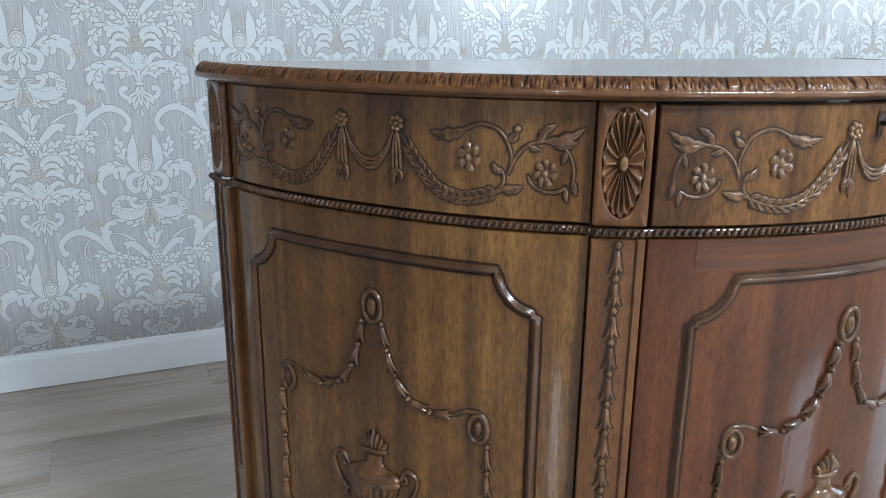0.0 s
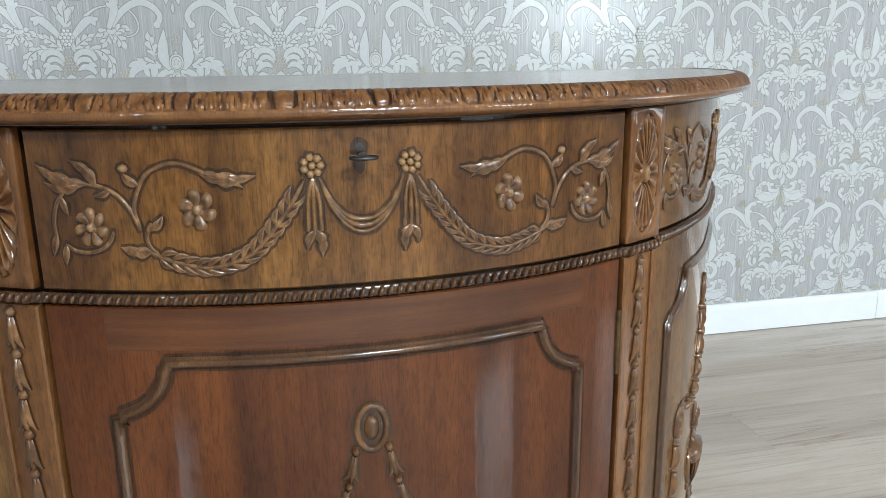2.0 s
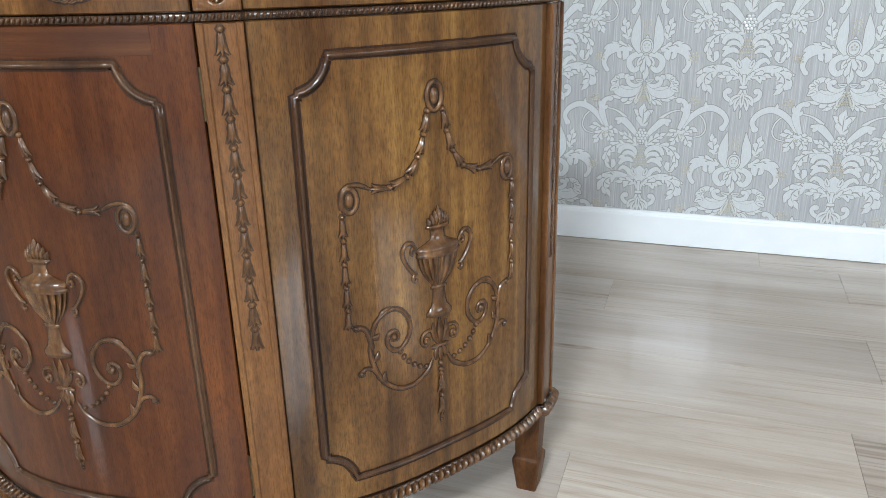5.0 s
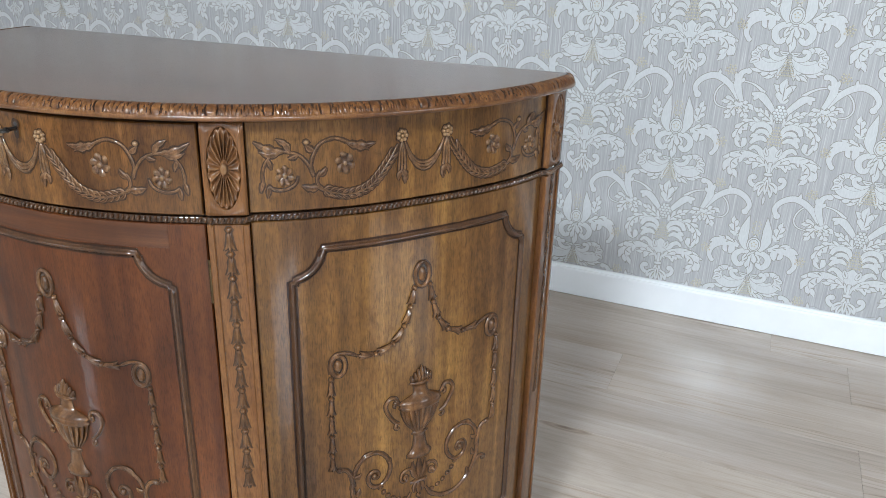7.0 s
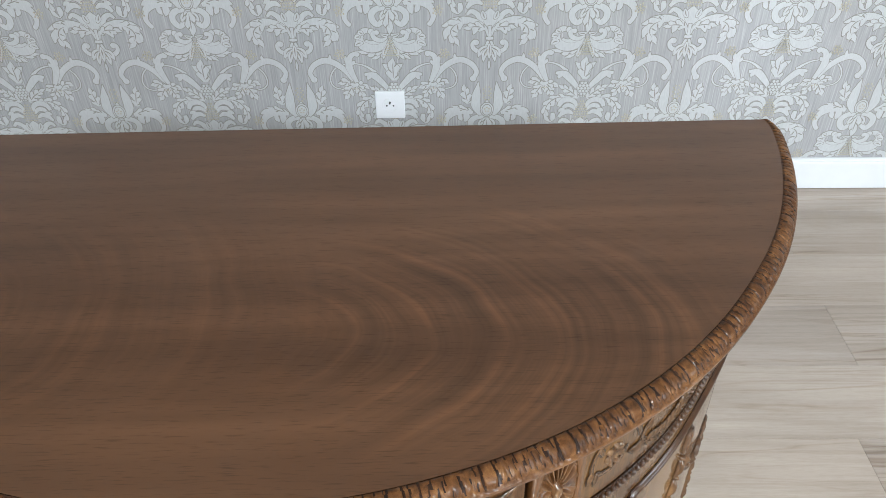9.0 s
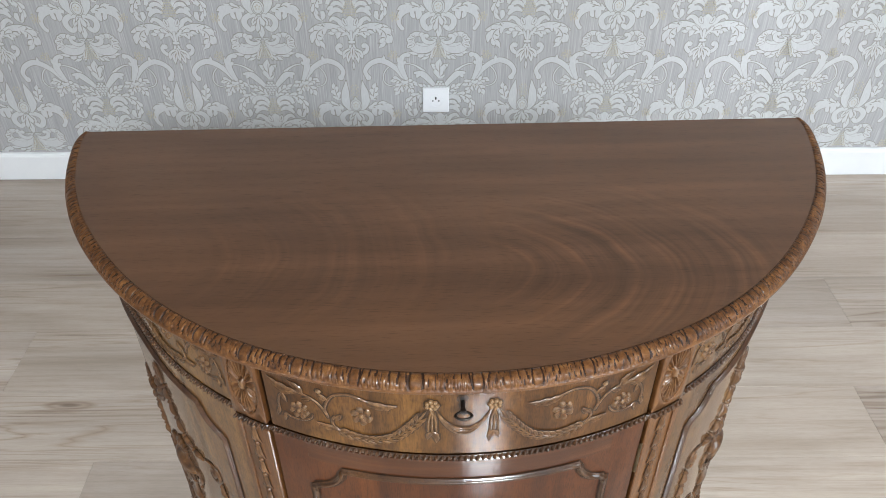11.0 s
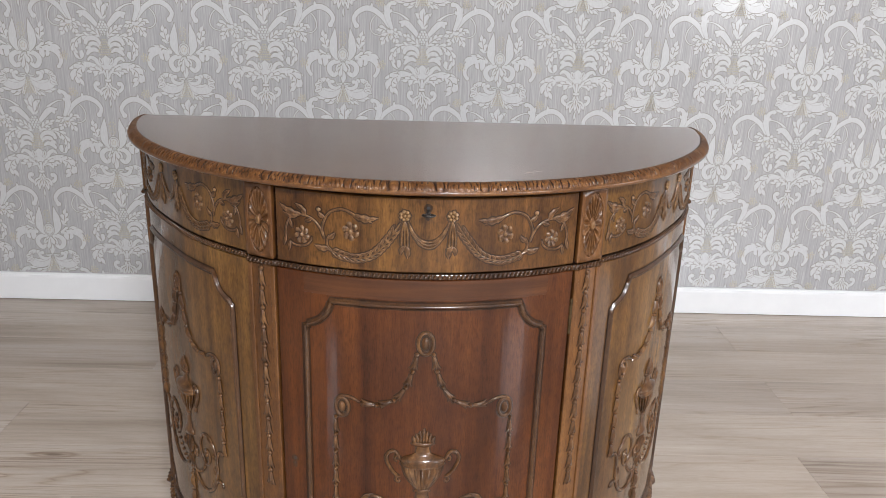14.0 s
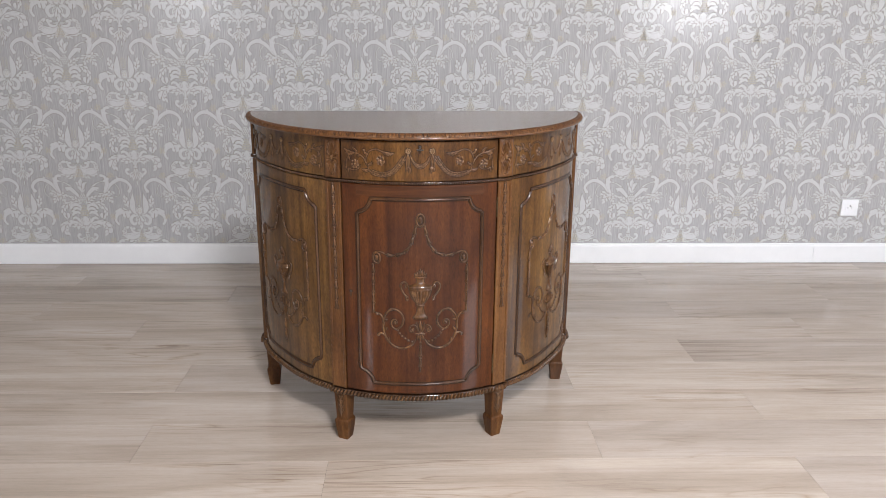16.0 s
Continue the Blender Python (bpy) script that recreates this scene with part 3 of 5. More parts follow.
def board_mesh(width, length):
    bm = boxed(-length / 2, length / 2, -width / 2, width / 2, -0.006, 0.0)
    top = [e for e in bm.edges if all(v.co.z > -0.001 for v in e.verts)]
    bmesh.ops.bevel(bm, geom=top, offset=0.0004, segments=1, affect="EDGES")
    me = bpy.data.meshes.new("floor_board")
    bm.to_mesh(me)
    bm.free()
    me.materials.append(LAMINATE)
    return me


def lay_floor():
    meshes = {}
    for row in range(-3, 21):
        y1 = 0.70 - row * BOARD_W
        y0 = max(y1 - BOARD_W, R["south"])
        y1 = min(y1, R["north"] - 0.002)
        if y1 - y0 < 0.02:
            continue
        start = BOARD_ENDS.get(row, 0.3 + 0.47 * (row * 7 % 5))
        start -= math.ceil((start - R["west"]) / BOARD_L) * BOARD_L
        while start < R["east"]:
            a, b = max(start, R["west"]), min(start + BOARD_L, R["east"])
            start += BOARD_L
            if b - a < 0.03:
                continue
            key = (round(y1 - y0, 3), round(b - a, 3))
            if key not in meshes:
                meshes[key] = board_mesh(key[0] - 0.0004, key[1] - 0.0004)
            ob = new("floor_board", meshes[key])
            ob.location = ((a + b) / 2, (y0 + y1) / 2, 0)
            ob.parent = floor


# ---- sideboard ----
H_DOOR, H_STILE = 0.0050, 0.0085
CENTRE, TURN = (-0.0085, 0.001), 1.6
RN = 0.472
A_DRAWER, A_STILE, A_SIDE, A_POST = 0.2150, 0.2610, 0.682, 0.7335
SIDE_MID = 0.4735


def plan(s):
    """Radius of the bowed front at arc s."""
    a = abs(s) / RN * 57.29578
    u = min(1.0, max(0.0, (a - 54) / 34))
    return 0.4645 + 0.029 * u * u * (3 - 2 * u)


def on_front(s, z, h):
    a = s / RN
    r = plan(s) + h
    return (r * math.sin(a), -r * math.cos(a), z)


def shifted(mid, high=0.0):
    return lambda s, z, h: on_front(mid + s, z, h + high)


def curved_slab(name, s0, s1, z0, z1, high, material, parent, label="", back=-0.012, chamfer=0.0012):
    n = max(3, int((s1 - s0) / 0.008))
    c = chamfer
    cols = [(s0, back), (s0, high - c), (s0 + c, high)] + [(s0 + c + (s1 - s0 - 2 * c) * k / n, high) for k in range(1, n)] + [(s1 - c, high), (s1, high - c), (s1, back)]
    rows = [(z0, back), (z0, high - c), (z0 + c, high), (z1 - c, high), (z1, high - c), (z1, back)]
    g = Carving()
    g.grid([[(s, z, min(hs, hz)) for z, hz in rows] for s, hs in cols])
    return mesh_object(name, [on_front(*p) for p in g.v], g.f, material, parent, label)


cabinet = tagged(new("sideboard"), "bow-fronted carved mahogany sideboard with polished dark top, standing on laminate floor", "sideboard")
cabinet.matrix_world = pose(CENTRE[0], CENTRE[1], 0, 0, 0, TURN)

Z_BOTTOM, Z_ROPE, Z_TOP = 0.166, 0.769, 0.898
BACK_Y = -0.012


def carcass():
    bm = bmesh.new()
    ring = []
    for k in range(61):
        s = -A_POST + 2 * A_POST * k / 60
        x, y, _ = on_front(s, 0, -0.010)
        ring.append((x, min(y, BACK_Y)))
    lo = [bm.verts.new((x, y, Z_BOTTOM - 0.004)) for x, y in ring]
    hi = [bm.verts.new((x, y, 0.8785)) for x, y in ring]
    bm.faces.new(lo)
    bm.faces.new(hi)
    for a in range(len(ring)):
        b = (a + 1) % len(ring)
        bm.faces.new((lo[a], lo[b], hi[b], hi[a]))
    return part("carcass", bm, WOOD_DARK, cabinet, "dark stained inner carcass")


carcass()


# the veneered fields
def half_scroll():
    """Left half of the frieze carving, about its middle: stems and leaves."""
    g = Carving()
    # upper scroll with its flowing leaf end
    g.stem([(-0.074, 0.844), (-0.086, 0.844), (-0.097, 0.850), (-0.114, 0.856), (-0.130, 0.851), (-0.138, 0.840), (-0.1415, 0.827), (-0.1385, 0.814)], 0.0032, 0.0034, (0.5, 0.9))
    g.leaf((-0.100, 0.850), (-0.065, 0.8475), 0.0108, 0.0050, -0.10, 3)
    g.leaf((-0.097, 0.847), (-0.073, 0.840), 0.0072, 0.0044, 0.10, 2)
    # outer branch to the acanthus tip
    g.stem([(-0.1385, 0.813), (-0.1425, 0.824), (-0.149, 0.834), (-0.157, 0.840), (-0.167, 0.843), (-0.180, 0.8445)], 0.0032, 0.0034, (0.9, 0.7))
    g.leaf((-0.170, 0.843), (-0.204, 0.8555), 0.0104, 0.0054, 0.10, 3)
    g.leaf((-0.174, 0.843), (-0.199, 0.8445), 0.0074, 0.0048, 0.16, 2)
    g.leaf((-0.164, 0.842), (-0.180, 0.8580), 0.0082, 0.0050, -0.12, 2)
    g.leaf((-0.155, 0.840), (-0.167, 0.836), 0.0051, 0.0040, 0.1)
    g.leaf((-0.137, 0.842), (-0.1475, 0.851), 0.0070, 0.0045, 0.1)
    g.bead((-0.146, 0.853), 0.0035, 0.003, 0.0045)
    # curl round the outer rosette
    g.stem([(-0.185, 0.840), (-0.192, 0.831), (-0.1955, 0.818), (-0.1945, 0.807)], 0.0027, 0.0030, (0.7, 0.8))
    g.leaf((-0.1945, 0.812), (-0.1985, 0.797), 0.0051, 0.0042)
    g.leaf((-0.189, 0.836), (-0.185, 0.823), 0.0047, 0.0036)
    g.stem([(-0.191, 0.806), (-0.183, 0.801), (-0.173, 0.800), (-0.164, 0.803), (-0.158, 0.809), (-0.156, 0.816)], 0.0027, 0.0030, (0.8, 0.5))
    g.leaf((-0.189, 0.805), (-0.1905, 0.791), 0.0051, 0.0042)
    # lower spray rising to the tassel
    g.stem([(-0.146, 0.803), (-0.137, 0.802), (-0.127, 0.797), (-0.113, 0.7925), (-0.099, 0.790), (-0.085, 0.792), (-0.071, 0.798), (-0.060, 0.809), (-0.049, 0.823), (-0.041, 0.835), (-0.036, 0.844)], 0.0038, 0.0038, (0.8, 0.6), notch=0.25)
    g.stem([(-0.131, 0.820), (-0.135, 0.812), (-0.134, 0.804), (-0.128, 0.798)], 0.0029, 0.0032, (0.8, 0.8))
    g.leaf((-0.133, 0.814), (-0.124, 0.824), 0.0066, 0.0042, -0.1)
    g.leaf((-0.132, 0.801), (-0.153, 0.804), 0.0092, 0.0050, 0.1, 2)
    spray = along([(-0.127, 0.797), (-0.113, 0.7925), (-0.099, 0.790), (-0.085, 0.792), (-0.071, 0.798), (-0.060, 0.809), (-0.049, 0.823), (-0.041, 0.835)], 0.0078)
    for a, c in zip(spray, spray[1:]):
        d = c - a
        n = np.array([-d[1], d[0]])
        g.leaf(a - d * 0.2, c + d * 0.45 + n * 0.72, 0.0046, 0.0048, 0.16)
        g.leaf(a - d * 0.2, c + d * 0.35 - n * 0.60, 0.0040, 0.0044, -0.16)
    return g


def half_tassel():
    g = Carving()
    x = -0.031
    for k in range(7):
        a = 2 * math.pi * k / 7
        g.bead((x + 0.0052 * math.cos(a), 0.8525 + 0.0052 * math.sin(a)), 0.0030, 0.0030, 0.0058, n=6)
    g.bead((x, 0.8525), 0.003, 0.003, 0.0065)
    for dx, w in ((-0.0036, 0.0034), (0.0, 0.0036), (0.0036, 0.0034)):
        g.stem([(x, 0.845), (x + dx * 0.9, 0.832), (x + dx * 1.1, 0.818), (x + dx * 1.2, 0.811)], w, 0.0048, (0.6, 0.9))
    g.leaf((x - 0.001, 0.813), (x + 0.004, 0.794), 0.0085, 0.0052, 0.14, 2)
    g.leaf((x + 0.001, 0.812), (x - 0.005, 0.799), 0.0065, 0.0050, -0.14)
    return g


def frieze(owner, mid, high):
    place = shifted(mid, high)
    g = half_scroll()
    for c in (g, g.mirrored()):
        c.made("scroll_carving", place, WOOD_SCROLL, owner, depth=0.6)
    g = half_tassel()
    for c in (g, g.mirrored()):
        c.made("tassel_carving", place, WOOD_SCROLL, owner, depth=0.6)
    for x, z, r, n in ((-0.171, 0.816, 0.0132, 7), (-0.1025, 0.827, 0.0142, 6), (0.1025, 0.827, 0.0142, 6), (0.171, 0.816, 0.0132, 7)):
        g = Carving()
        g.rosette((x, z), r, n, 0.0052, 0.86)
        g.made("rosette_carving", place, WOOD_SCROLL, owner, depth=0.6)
    g = Carving()
    for d, w in ((0.0, 0.0036), (-0.0042, 0.0044), (-0.0082, 0.0034)):
        g.stem([(-0.027, 0.845), (-0.020, 0.830 + d * 0.4), (-0.010, 0.820 + d * 0.8), (0.0, 0.8175 + d), (0.010, 0.820 + d * 0.8), (0.020, 0.830 + d * 0.4), (0.027, 0.845)], w, 0.0046, (0.4, 0.4))
    g.made("swag_carving", place, WOOD_SCROLL, owner, depth=0.6)


PW, PI, PZ0, PZ1, PN = 0.169, 0.131, 0.2025, 0.7265, 0.041


def panel_line():
    """Frame line with hollowed corners."""
    out = []
    for sx, sz in ((1, 1), (-1, 1), (-1, -1), (1, -1)):
        cx, cz = sx * (PW + 0.004), (PZ1 + 0.004) if sz > 0 else (PZ0 - 0.004)
        arc = []
        for k in range(9):
            a = math.pi / 2 * k / 8
            arc.append((cx - sx * (PN + 0.001) * math.cos(a), cz - sz * (PN + 0.001) * math.sin(a)))
        start, end = (sx * PI, cz - sz * 0.004), (sx * PW, cz - sz * (PN + 0.004))
        arc = [start, (sx * PI, cz - sz * 0.008)] + arc[1:-1] + [(cx - sx * 0.008, end[1]), end]
        out += arc if sx * sz < 0 else arc[::-1]
    pts = []
    for p, q in zip(out, out[1:] + out[:1]):
        p, q = np.array(p), np.array(q)
        n = max(1, int(np.linalg.norm(q - p) / 0.012))
        pts += [p + (q - p) * k / n for k in range(n)]
    return np.array(pts)


PANEL_LINE = panel_line()


def panel_carving(owner, mid, high):
    place = shifted(mid, high)
    g = Carving()
    # a flat dark film runs 2.2 mm past both edges of the moulding
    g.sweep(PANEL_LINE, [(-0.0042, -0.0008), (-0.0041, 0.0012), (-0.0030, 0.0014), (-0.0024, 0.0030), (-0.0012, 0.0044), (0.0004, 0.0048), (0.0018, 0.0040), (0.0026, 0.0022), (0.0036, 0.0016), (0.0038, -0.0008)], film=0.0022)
    g.made("panel_moulding", place, WOOD_MOULD, owner, bed_wood=WOOD_DARK)
    # oval cabochons
    for x, z in ((0, 0.672), (-0.117, 0.567), (0.117, 0.567)):
        g = Carving()
        rx, rz = (0.0104, 0.0165) if x == 0 else (0.0094, 0.0142)
        ring = np.array([(x + rx * math.cos(2 * math.pi * k / 20), z + rz * math.sin(2 * math.pi * k / 20)) for k in range(20)])
        g.sweep(ring, [(-0.0026, -0.0008), (-0.0018, 0.0034), (0.0, 0.0044), (0.0018, 0.0034), (0.0026, 0.0)], film=0.0012)
        g.bead((x, z), rx * 0.55, rz * 0.62, 0.0060, n=12)
        if x:
            sx = math.copysign(1, x)
            g.stem([(x - sx * 0.026, z + 0.010), (x - sx * 0.012, z + 0.0165), (x + sx * 0.003, z + 0.0160), (x + sx * 0.0095, z + 0.006), (x + sx * 0.0100, z - 0.010)], 0.0042, 0.0040, (0.5, 0.5))
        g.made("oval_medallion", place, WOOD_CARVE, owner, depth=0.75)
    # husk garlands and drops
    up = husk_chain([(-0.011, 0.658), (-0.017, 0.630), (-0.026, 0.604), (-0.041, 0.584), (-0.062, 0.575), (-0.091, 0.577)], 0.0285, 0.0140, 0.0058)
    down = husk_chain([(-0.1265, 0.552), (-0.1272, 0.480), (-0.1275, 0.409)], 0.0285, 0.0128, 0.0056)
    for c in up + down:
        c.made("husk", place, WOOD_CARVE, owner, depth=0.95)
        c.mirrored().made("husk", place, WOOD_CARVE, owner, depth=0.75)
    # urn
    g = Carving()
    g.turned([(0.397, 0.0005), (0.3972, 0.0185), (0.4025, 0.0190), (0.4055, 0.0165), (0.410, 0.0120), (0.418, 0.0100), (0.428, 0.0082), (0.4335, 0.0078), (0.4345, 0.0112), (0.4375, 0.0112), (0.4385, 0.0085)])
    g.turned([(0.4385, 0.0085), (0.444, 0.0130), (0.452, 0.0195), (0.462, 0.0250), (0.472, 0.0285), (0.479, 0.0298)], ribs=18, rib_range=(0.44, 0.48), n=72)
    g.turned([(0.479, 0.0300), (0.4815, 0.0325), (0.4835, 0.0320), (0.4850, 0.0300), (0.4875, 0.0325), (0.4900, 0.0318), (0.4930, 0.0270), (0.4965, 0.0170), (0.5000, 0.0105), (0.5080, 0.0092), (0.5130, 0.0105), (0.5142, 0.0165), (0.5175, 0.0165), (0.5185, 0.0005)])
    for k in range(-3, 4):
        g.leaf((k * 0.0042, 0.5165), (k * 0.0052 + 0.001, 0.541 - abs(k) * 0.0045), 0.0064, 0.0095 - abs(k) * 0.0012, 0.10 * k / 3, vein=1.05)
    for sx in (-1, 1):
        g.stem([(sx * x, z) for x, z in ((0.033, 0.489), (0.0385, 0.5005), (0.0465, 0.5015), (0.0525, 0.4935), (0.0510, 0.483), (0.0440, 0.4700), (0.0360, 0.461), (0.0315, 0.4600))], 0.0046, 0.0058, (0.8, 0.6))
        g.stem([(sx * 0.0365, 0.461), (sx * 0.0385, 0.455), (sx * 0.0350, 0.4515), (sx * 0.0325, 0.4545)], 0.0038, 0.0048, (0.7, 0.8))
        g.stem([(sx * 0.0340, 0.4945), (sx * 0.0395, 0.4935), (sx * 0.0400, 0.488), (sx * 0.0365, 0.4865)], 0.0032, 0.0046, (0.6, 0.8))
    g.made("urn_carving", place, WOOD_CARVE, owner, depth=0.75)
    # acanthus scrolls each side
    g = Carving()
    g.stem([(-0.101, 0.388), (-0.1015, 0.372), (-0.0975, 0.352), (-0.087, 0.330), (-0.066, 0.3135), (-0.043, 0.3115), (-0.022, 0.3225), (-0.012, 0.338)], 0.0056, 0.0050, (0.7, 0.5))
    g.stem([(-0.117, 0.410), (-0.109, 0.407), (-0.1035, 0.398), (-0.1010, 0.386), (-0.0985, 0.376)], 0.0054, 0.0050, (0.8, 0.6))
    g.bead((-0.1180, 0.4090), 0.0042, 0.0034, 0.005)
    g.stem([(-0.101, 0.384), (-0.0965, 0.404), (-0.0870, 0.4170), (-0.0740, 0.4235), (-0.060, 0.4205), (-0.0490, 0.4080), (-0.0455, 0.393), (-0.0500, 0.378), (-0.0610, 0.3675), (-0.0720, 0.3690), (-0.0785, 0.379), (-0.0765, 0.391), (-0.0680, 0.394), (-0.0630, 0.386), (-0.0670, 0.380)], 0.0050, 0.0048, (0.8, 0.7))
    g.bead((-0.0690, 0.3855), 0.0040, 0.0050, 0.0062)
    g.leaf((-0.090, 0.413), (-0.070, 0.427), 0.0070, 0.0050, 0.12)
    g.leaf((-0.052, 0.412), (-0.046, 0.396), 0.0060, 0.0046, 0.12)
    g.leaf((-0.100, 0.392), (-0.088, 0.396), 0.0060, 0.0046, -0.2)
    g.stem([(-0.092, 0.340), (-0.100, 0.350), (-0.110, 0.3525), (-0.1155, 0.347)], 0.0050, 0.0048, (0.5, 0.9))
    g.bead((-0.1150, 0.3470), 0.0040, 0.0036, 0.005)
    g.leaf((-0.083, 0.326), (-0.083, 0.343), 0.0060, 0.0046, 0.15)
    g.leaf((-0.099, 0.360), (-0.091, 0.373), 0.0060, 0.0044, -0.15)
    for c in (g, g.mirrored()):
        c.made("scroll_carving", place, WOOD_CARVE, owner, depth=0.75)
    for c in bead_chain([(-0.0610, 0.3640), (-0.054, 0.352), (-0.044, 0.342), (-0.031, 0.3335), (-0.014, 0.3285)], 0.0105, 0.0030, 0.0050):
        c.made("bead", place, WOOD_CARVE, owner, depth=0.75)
        c.mirrored().made("bead", place, WOOD_CARVE, owner, depth=0.75)
    # central fan with two volutes
    g = Carving()
    for dx, z1, w in ((0, 0.394, 0.0090), (-0.010, 0.389, 0.0075), (0.010, 0.389, 0.0075)):
        g.leaf((dx * 0.2, 0.356), (dx, z1), w, 0.0055, 0.1 * (dx < 0) - 0.1 * (dx > 0))
    g.made("fan_carving", place, WOOD_CARVE, owner, depth=0.75)
    for sx in (-1, 1):
        g = Carving()
        g.stem([(sx * x, z) for x, z in ((0.003, 0.357), (0.0085, 0.372), (0.0170, 0.3790), (0.0265, 0.3755), (0.0290, 0.3660), (0.0245, 0.3595), (0.0185, 0.3625), (0.0195, 0.3685), (0.0240, 0.3690))], 0.0038, 0.0046, (0.6, 0.7))
        g.bead((sx * 0.0228, 0.3655), 0.003, 0.0035, 0.006)
        g.made("volute_carving", place, WOOD_CARVE, owner, depth=0.75)
    g = Carving()
    for sx in (-1, 1):
        g.leaf((sx * 0.003, 0.353), (sx * 0.007, 0.334), 0.0060, 0.0046, 0.1 * sx)
    g.stem([(-0.0135, 0.3530), (0, 0.3548), (0.0135, 0.3530)], 0.0052, 0.0060, (0.7, 0.7))
    g.leaf((0, 0.352), (0, 0.331), 0.0065, 0.0050)
    g.made("acanthus_carving", place, WOOD_CARVE, owner, depth=0.75)
    for c in bead_chain([(0, 0.3285), (0, 0.3180)], 0.0095, 0.0030, 0.005) + bead_chain([(0, 0.249), (0, 0.238)], 0.0060, 0.0024, 0.0046):
        c.made("bead", place, WOOD_CARVE, owner, depth=0.75)
    for c in husk_chain([(0, 0.316), (0, 0.252)], 0.0310, 0.0140, 0.0058):
        c.made("husk", place, WOOD_CARVE, owner, depth=0.95)


# door with its hinges and keyhole
door = curved_slab("door", -A_DRAWER + 0.0022, A_DRAWER - 0.0022, 0.172, 0.7638, H_DOOR, WOOD_DOOR, cabinet, "reddish mahogany door with carved urn panel, closed")
panel_carving(door, 0.0, H_DOOR)
curved_slab("door_rail", -0.1705, 0.1705, 0.7345, 0.7632, H_DOOR + 0.0004, WOOD_CROSS, door, "cross-grained red mahogany rail", back=-0.002, chamfer=0.0003)


def hinge(z0, z1):
    g = Carving()
    s = A_DRAWER - 0.001
    g.sweep(np.array([(s, z0 + (z1 - z0) * k / 8) for k in range(9)]), [(-0.0024, -0.006), (-0.0022, 0.0010), (-0.0010, 0.0024), (0.0010, 0.0024), (0.0022, 0.0010), (0.0024, -0.006)], closed=False)
    g.made("hinge", shifted(0, H_DOOR), BRASS, door, "tarnished brass butt hinge")


hinge(0.668, 0.722)
hinge(0.210, 0.268)


def keyhole(owner, mid, z, high):
    g = Carving()
    g.bead((0, z + 0.003), 0.0042, 0.0046, 0.0006, n=14)
    g.bead((0, z - 0.005), 0.0022, 0.0075, 0.0005, n=8)
    g.made("keyhole", shifted(mid, high + 0.0006), BLACK, owner, "dark keyhole")


keyhole(door, -0.1925, 0.463, H_DOOR)

drawer = curved_slab("drawer", -A_DRAWER + 0.0040, A_DRAWER - 0.0030, 0.7742, 0.8762, H_DOOR, WOOD_DRAWER, cabinet, "bowed drawer front with carved swags and rosettes")
frieze(drawer, 0.0, H_DOOR)
keyhole(drawer, -0.001, 0.8600, H_DOOR)

for sx in (-1, 1):
    a, b = sorted((sx * (A_STILE + 0.0006), sx * (A_SIDE - 0.0006)))
    field = curved_slab("side_panel", a, b, Z_BOTTOM + 0.004, 0.7640, 0.0, WOOD_SIDE, cabinet, "curved side panel with carved urn and garlands")
    panel_carving(field, sx * SIDE_MID, 0.0)
    field = curved_slab("side_frieze", a, b, 0.7745, 0.8775, 0.0, WOOD_SIDE, cabinet, "curved frieze panel with carved swags and rosettes")
    frieze(field, sx * SIDE_MID, 0.0)


# stiles with an oval patera above and a husk chain below
def stile(name, s0, s1, relief_share=1.0):
    mid, half = (s0 + s1) / 2, (s1 - s0) / 2
    high = H_STILE
    deep = 0.0052
    block = curved_slab(name, s0 + 0.0004, s1 - 0.0004, 0.7748, 0.8780, high - deep, WOOD_DARK, cabinet, "upright stile with an oval carved patera")
    place = shifted(mid, high)
    zc, rx, rz = 0.8275, half - 0.0052, 0.0462
    g = Carving()
    g.oval_frame((0, zc), rx, rz, half, 0.7745, 0.8782, deep)
    g.made("stile_face", place, WOOD_RAIL, block, "reddish rail wood cut with an oval")
    g = Carving()
    g.fan_oval((0, zc), rx, rz, 18, deep)
    mesh_object("patera_carving", [place(*v) for v in g.v], g.f, WOOD_PATERA, block, smooth=True)
    # lower shaft: raised fillets either side of a sunk field
    shaft = curved_slab("stile_shaft", s0, s1, Z_BOTTOM + 0.004, 0.7640, high - 0.0026, WOOD_RAIL, cabinet, "sunk stile shaft with hanging husk carving")
    for q in (-1, 1):
        f0, f1 = sorted((mid + q * half, mid + q * (half - 0.0075)))
        curved_slab("fillet", f0, f1, Z_BOTTOM + 0.0045, 0.7636, high, WOOD_RAIL, shaft)
    for c in husk_chain([(0, 0.760), (0, 0.405)], 0.0296, 0.0165, 0.0036):
        c.made("husk", shifted(mid, high - 0.0026), WOOD_CARVE, shaft, depth=relief_share)
    return block


for a, b in ((-A_STILE, -A_DRAWER), (A_DRAWER, A_STILE)):
    stile("front_stile", a, b)
for a, b in ((-A_POST, -A_SIDE), (A_SIDE, A_POST)):
    stile("back_post", a, b, 0.45)


def face_high(s):
    s = abs(s)
    return H_STILE if A_DRAWER <= s <= A_STILE or s >= A_SIDE else (H_DOOR if s < A_DRAWER else 0.0)


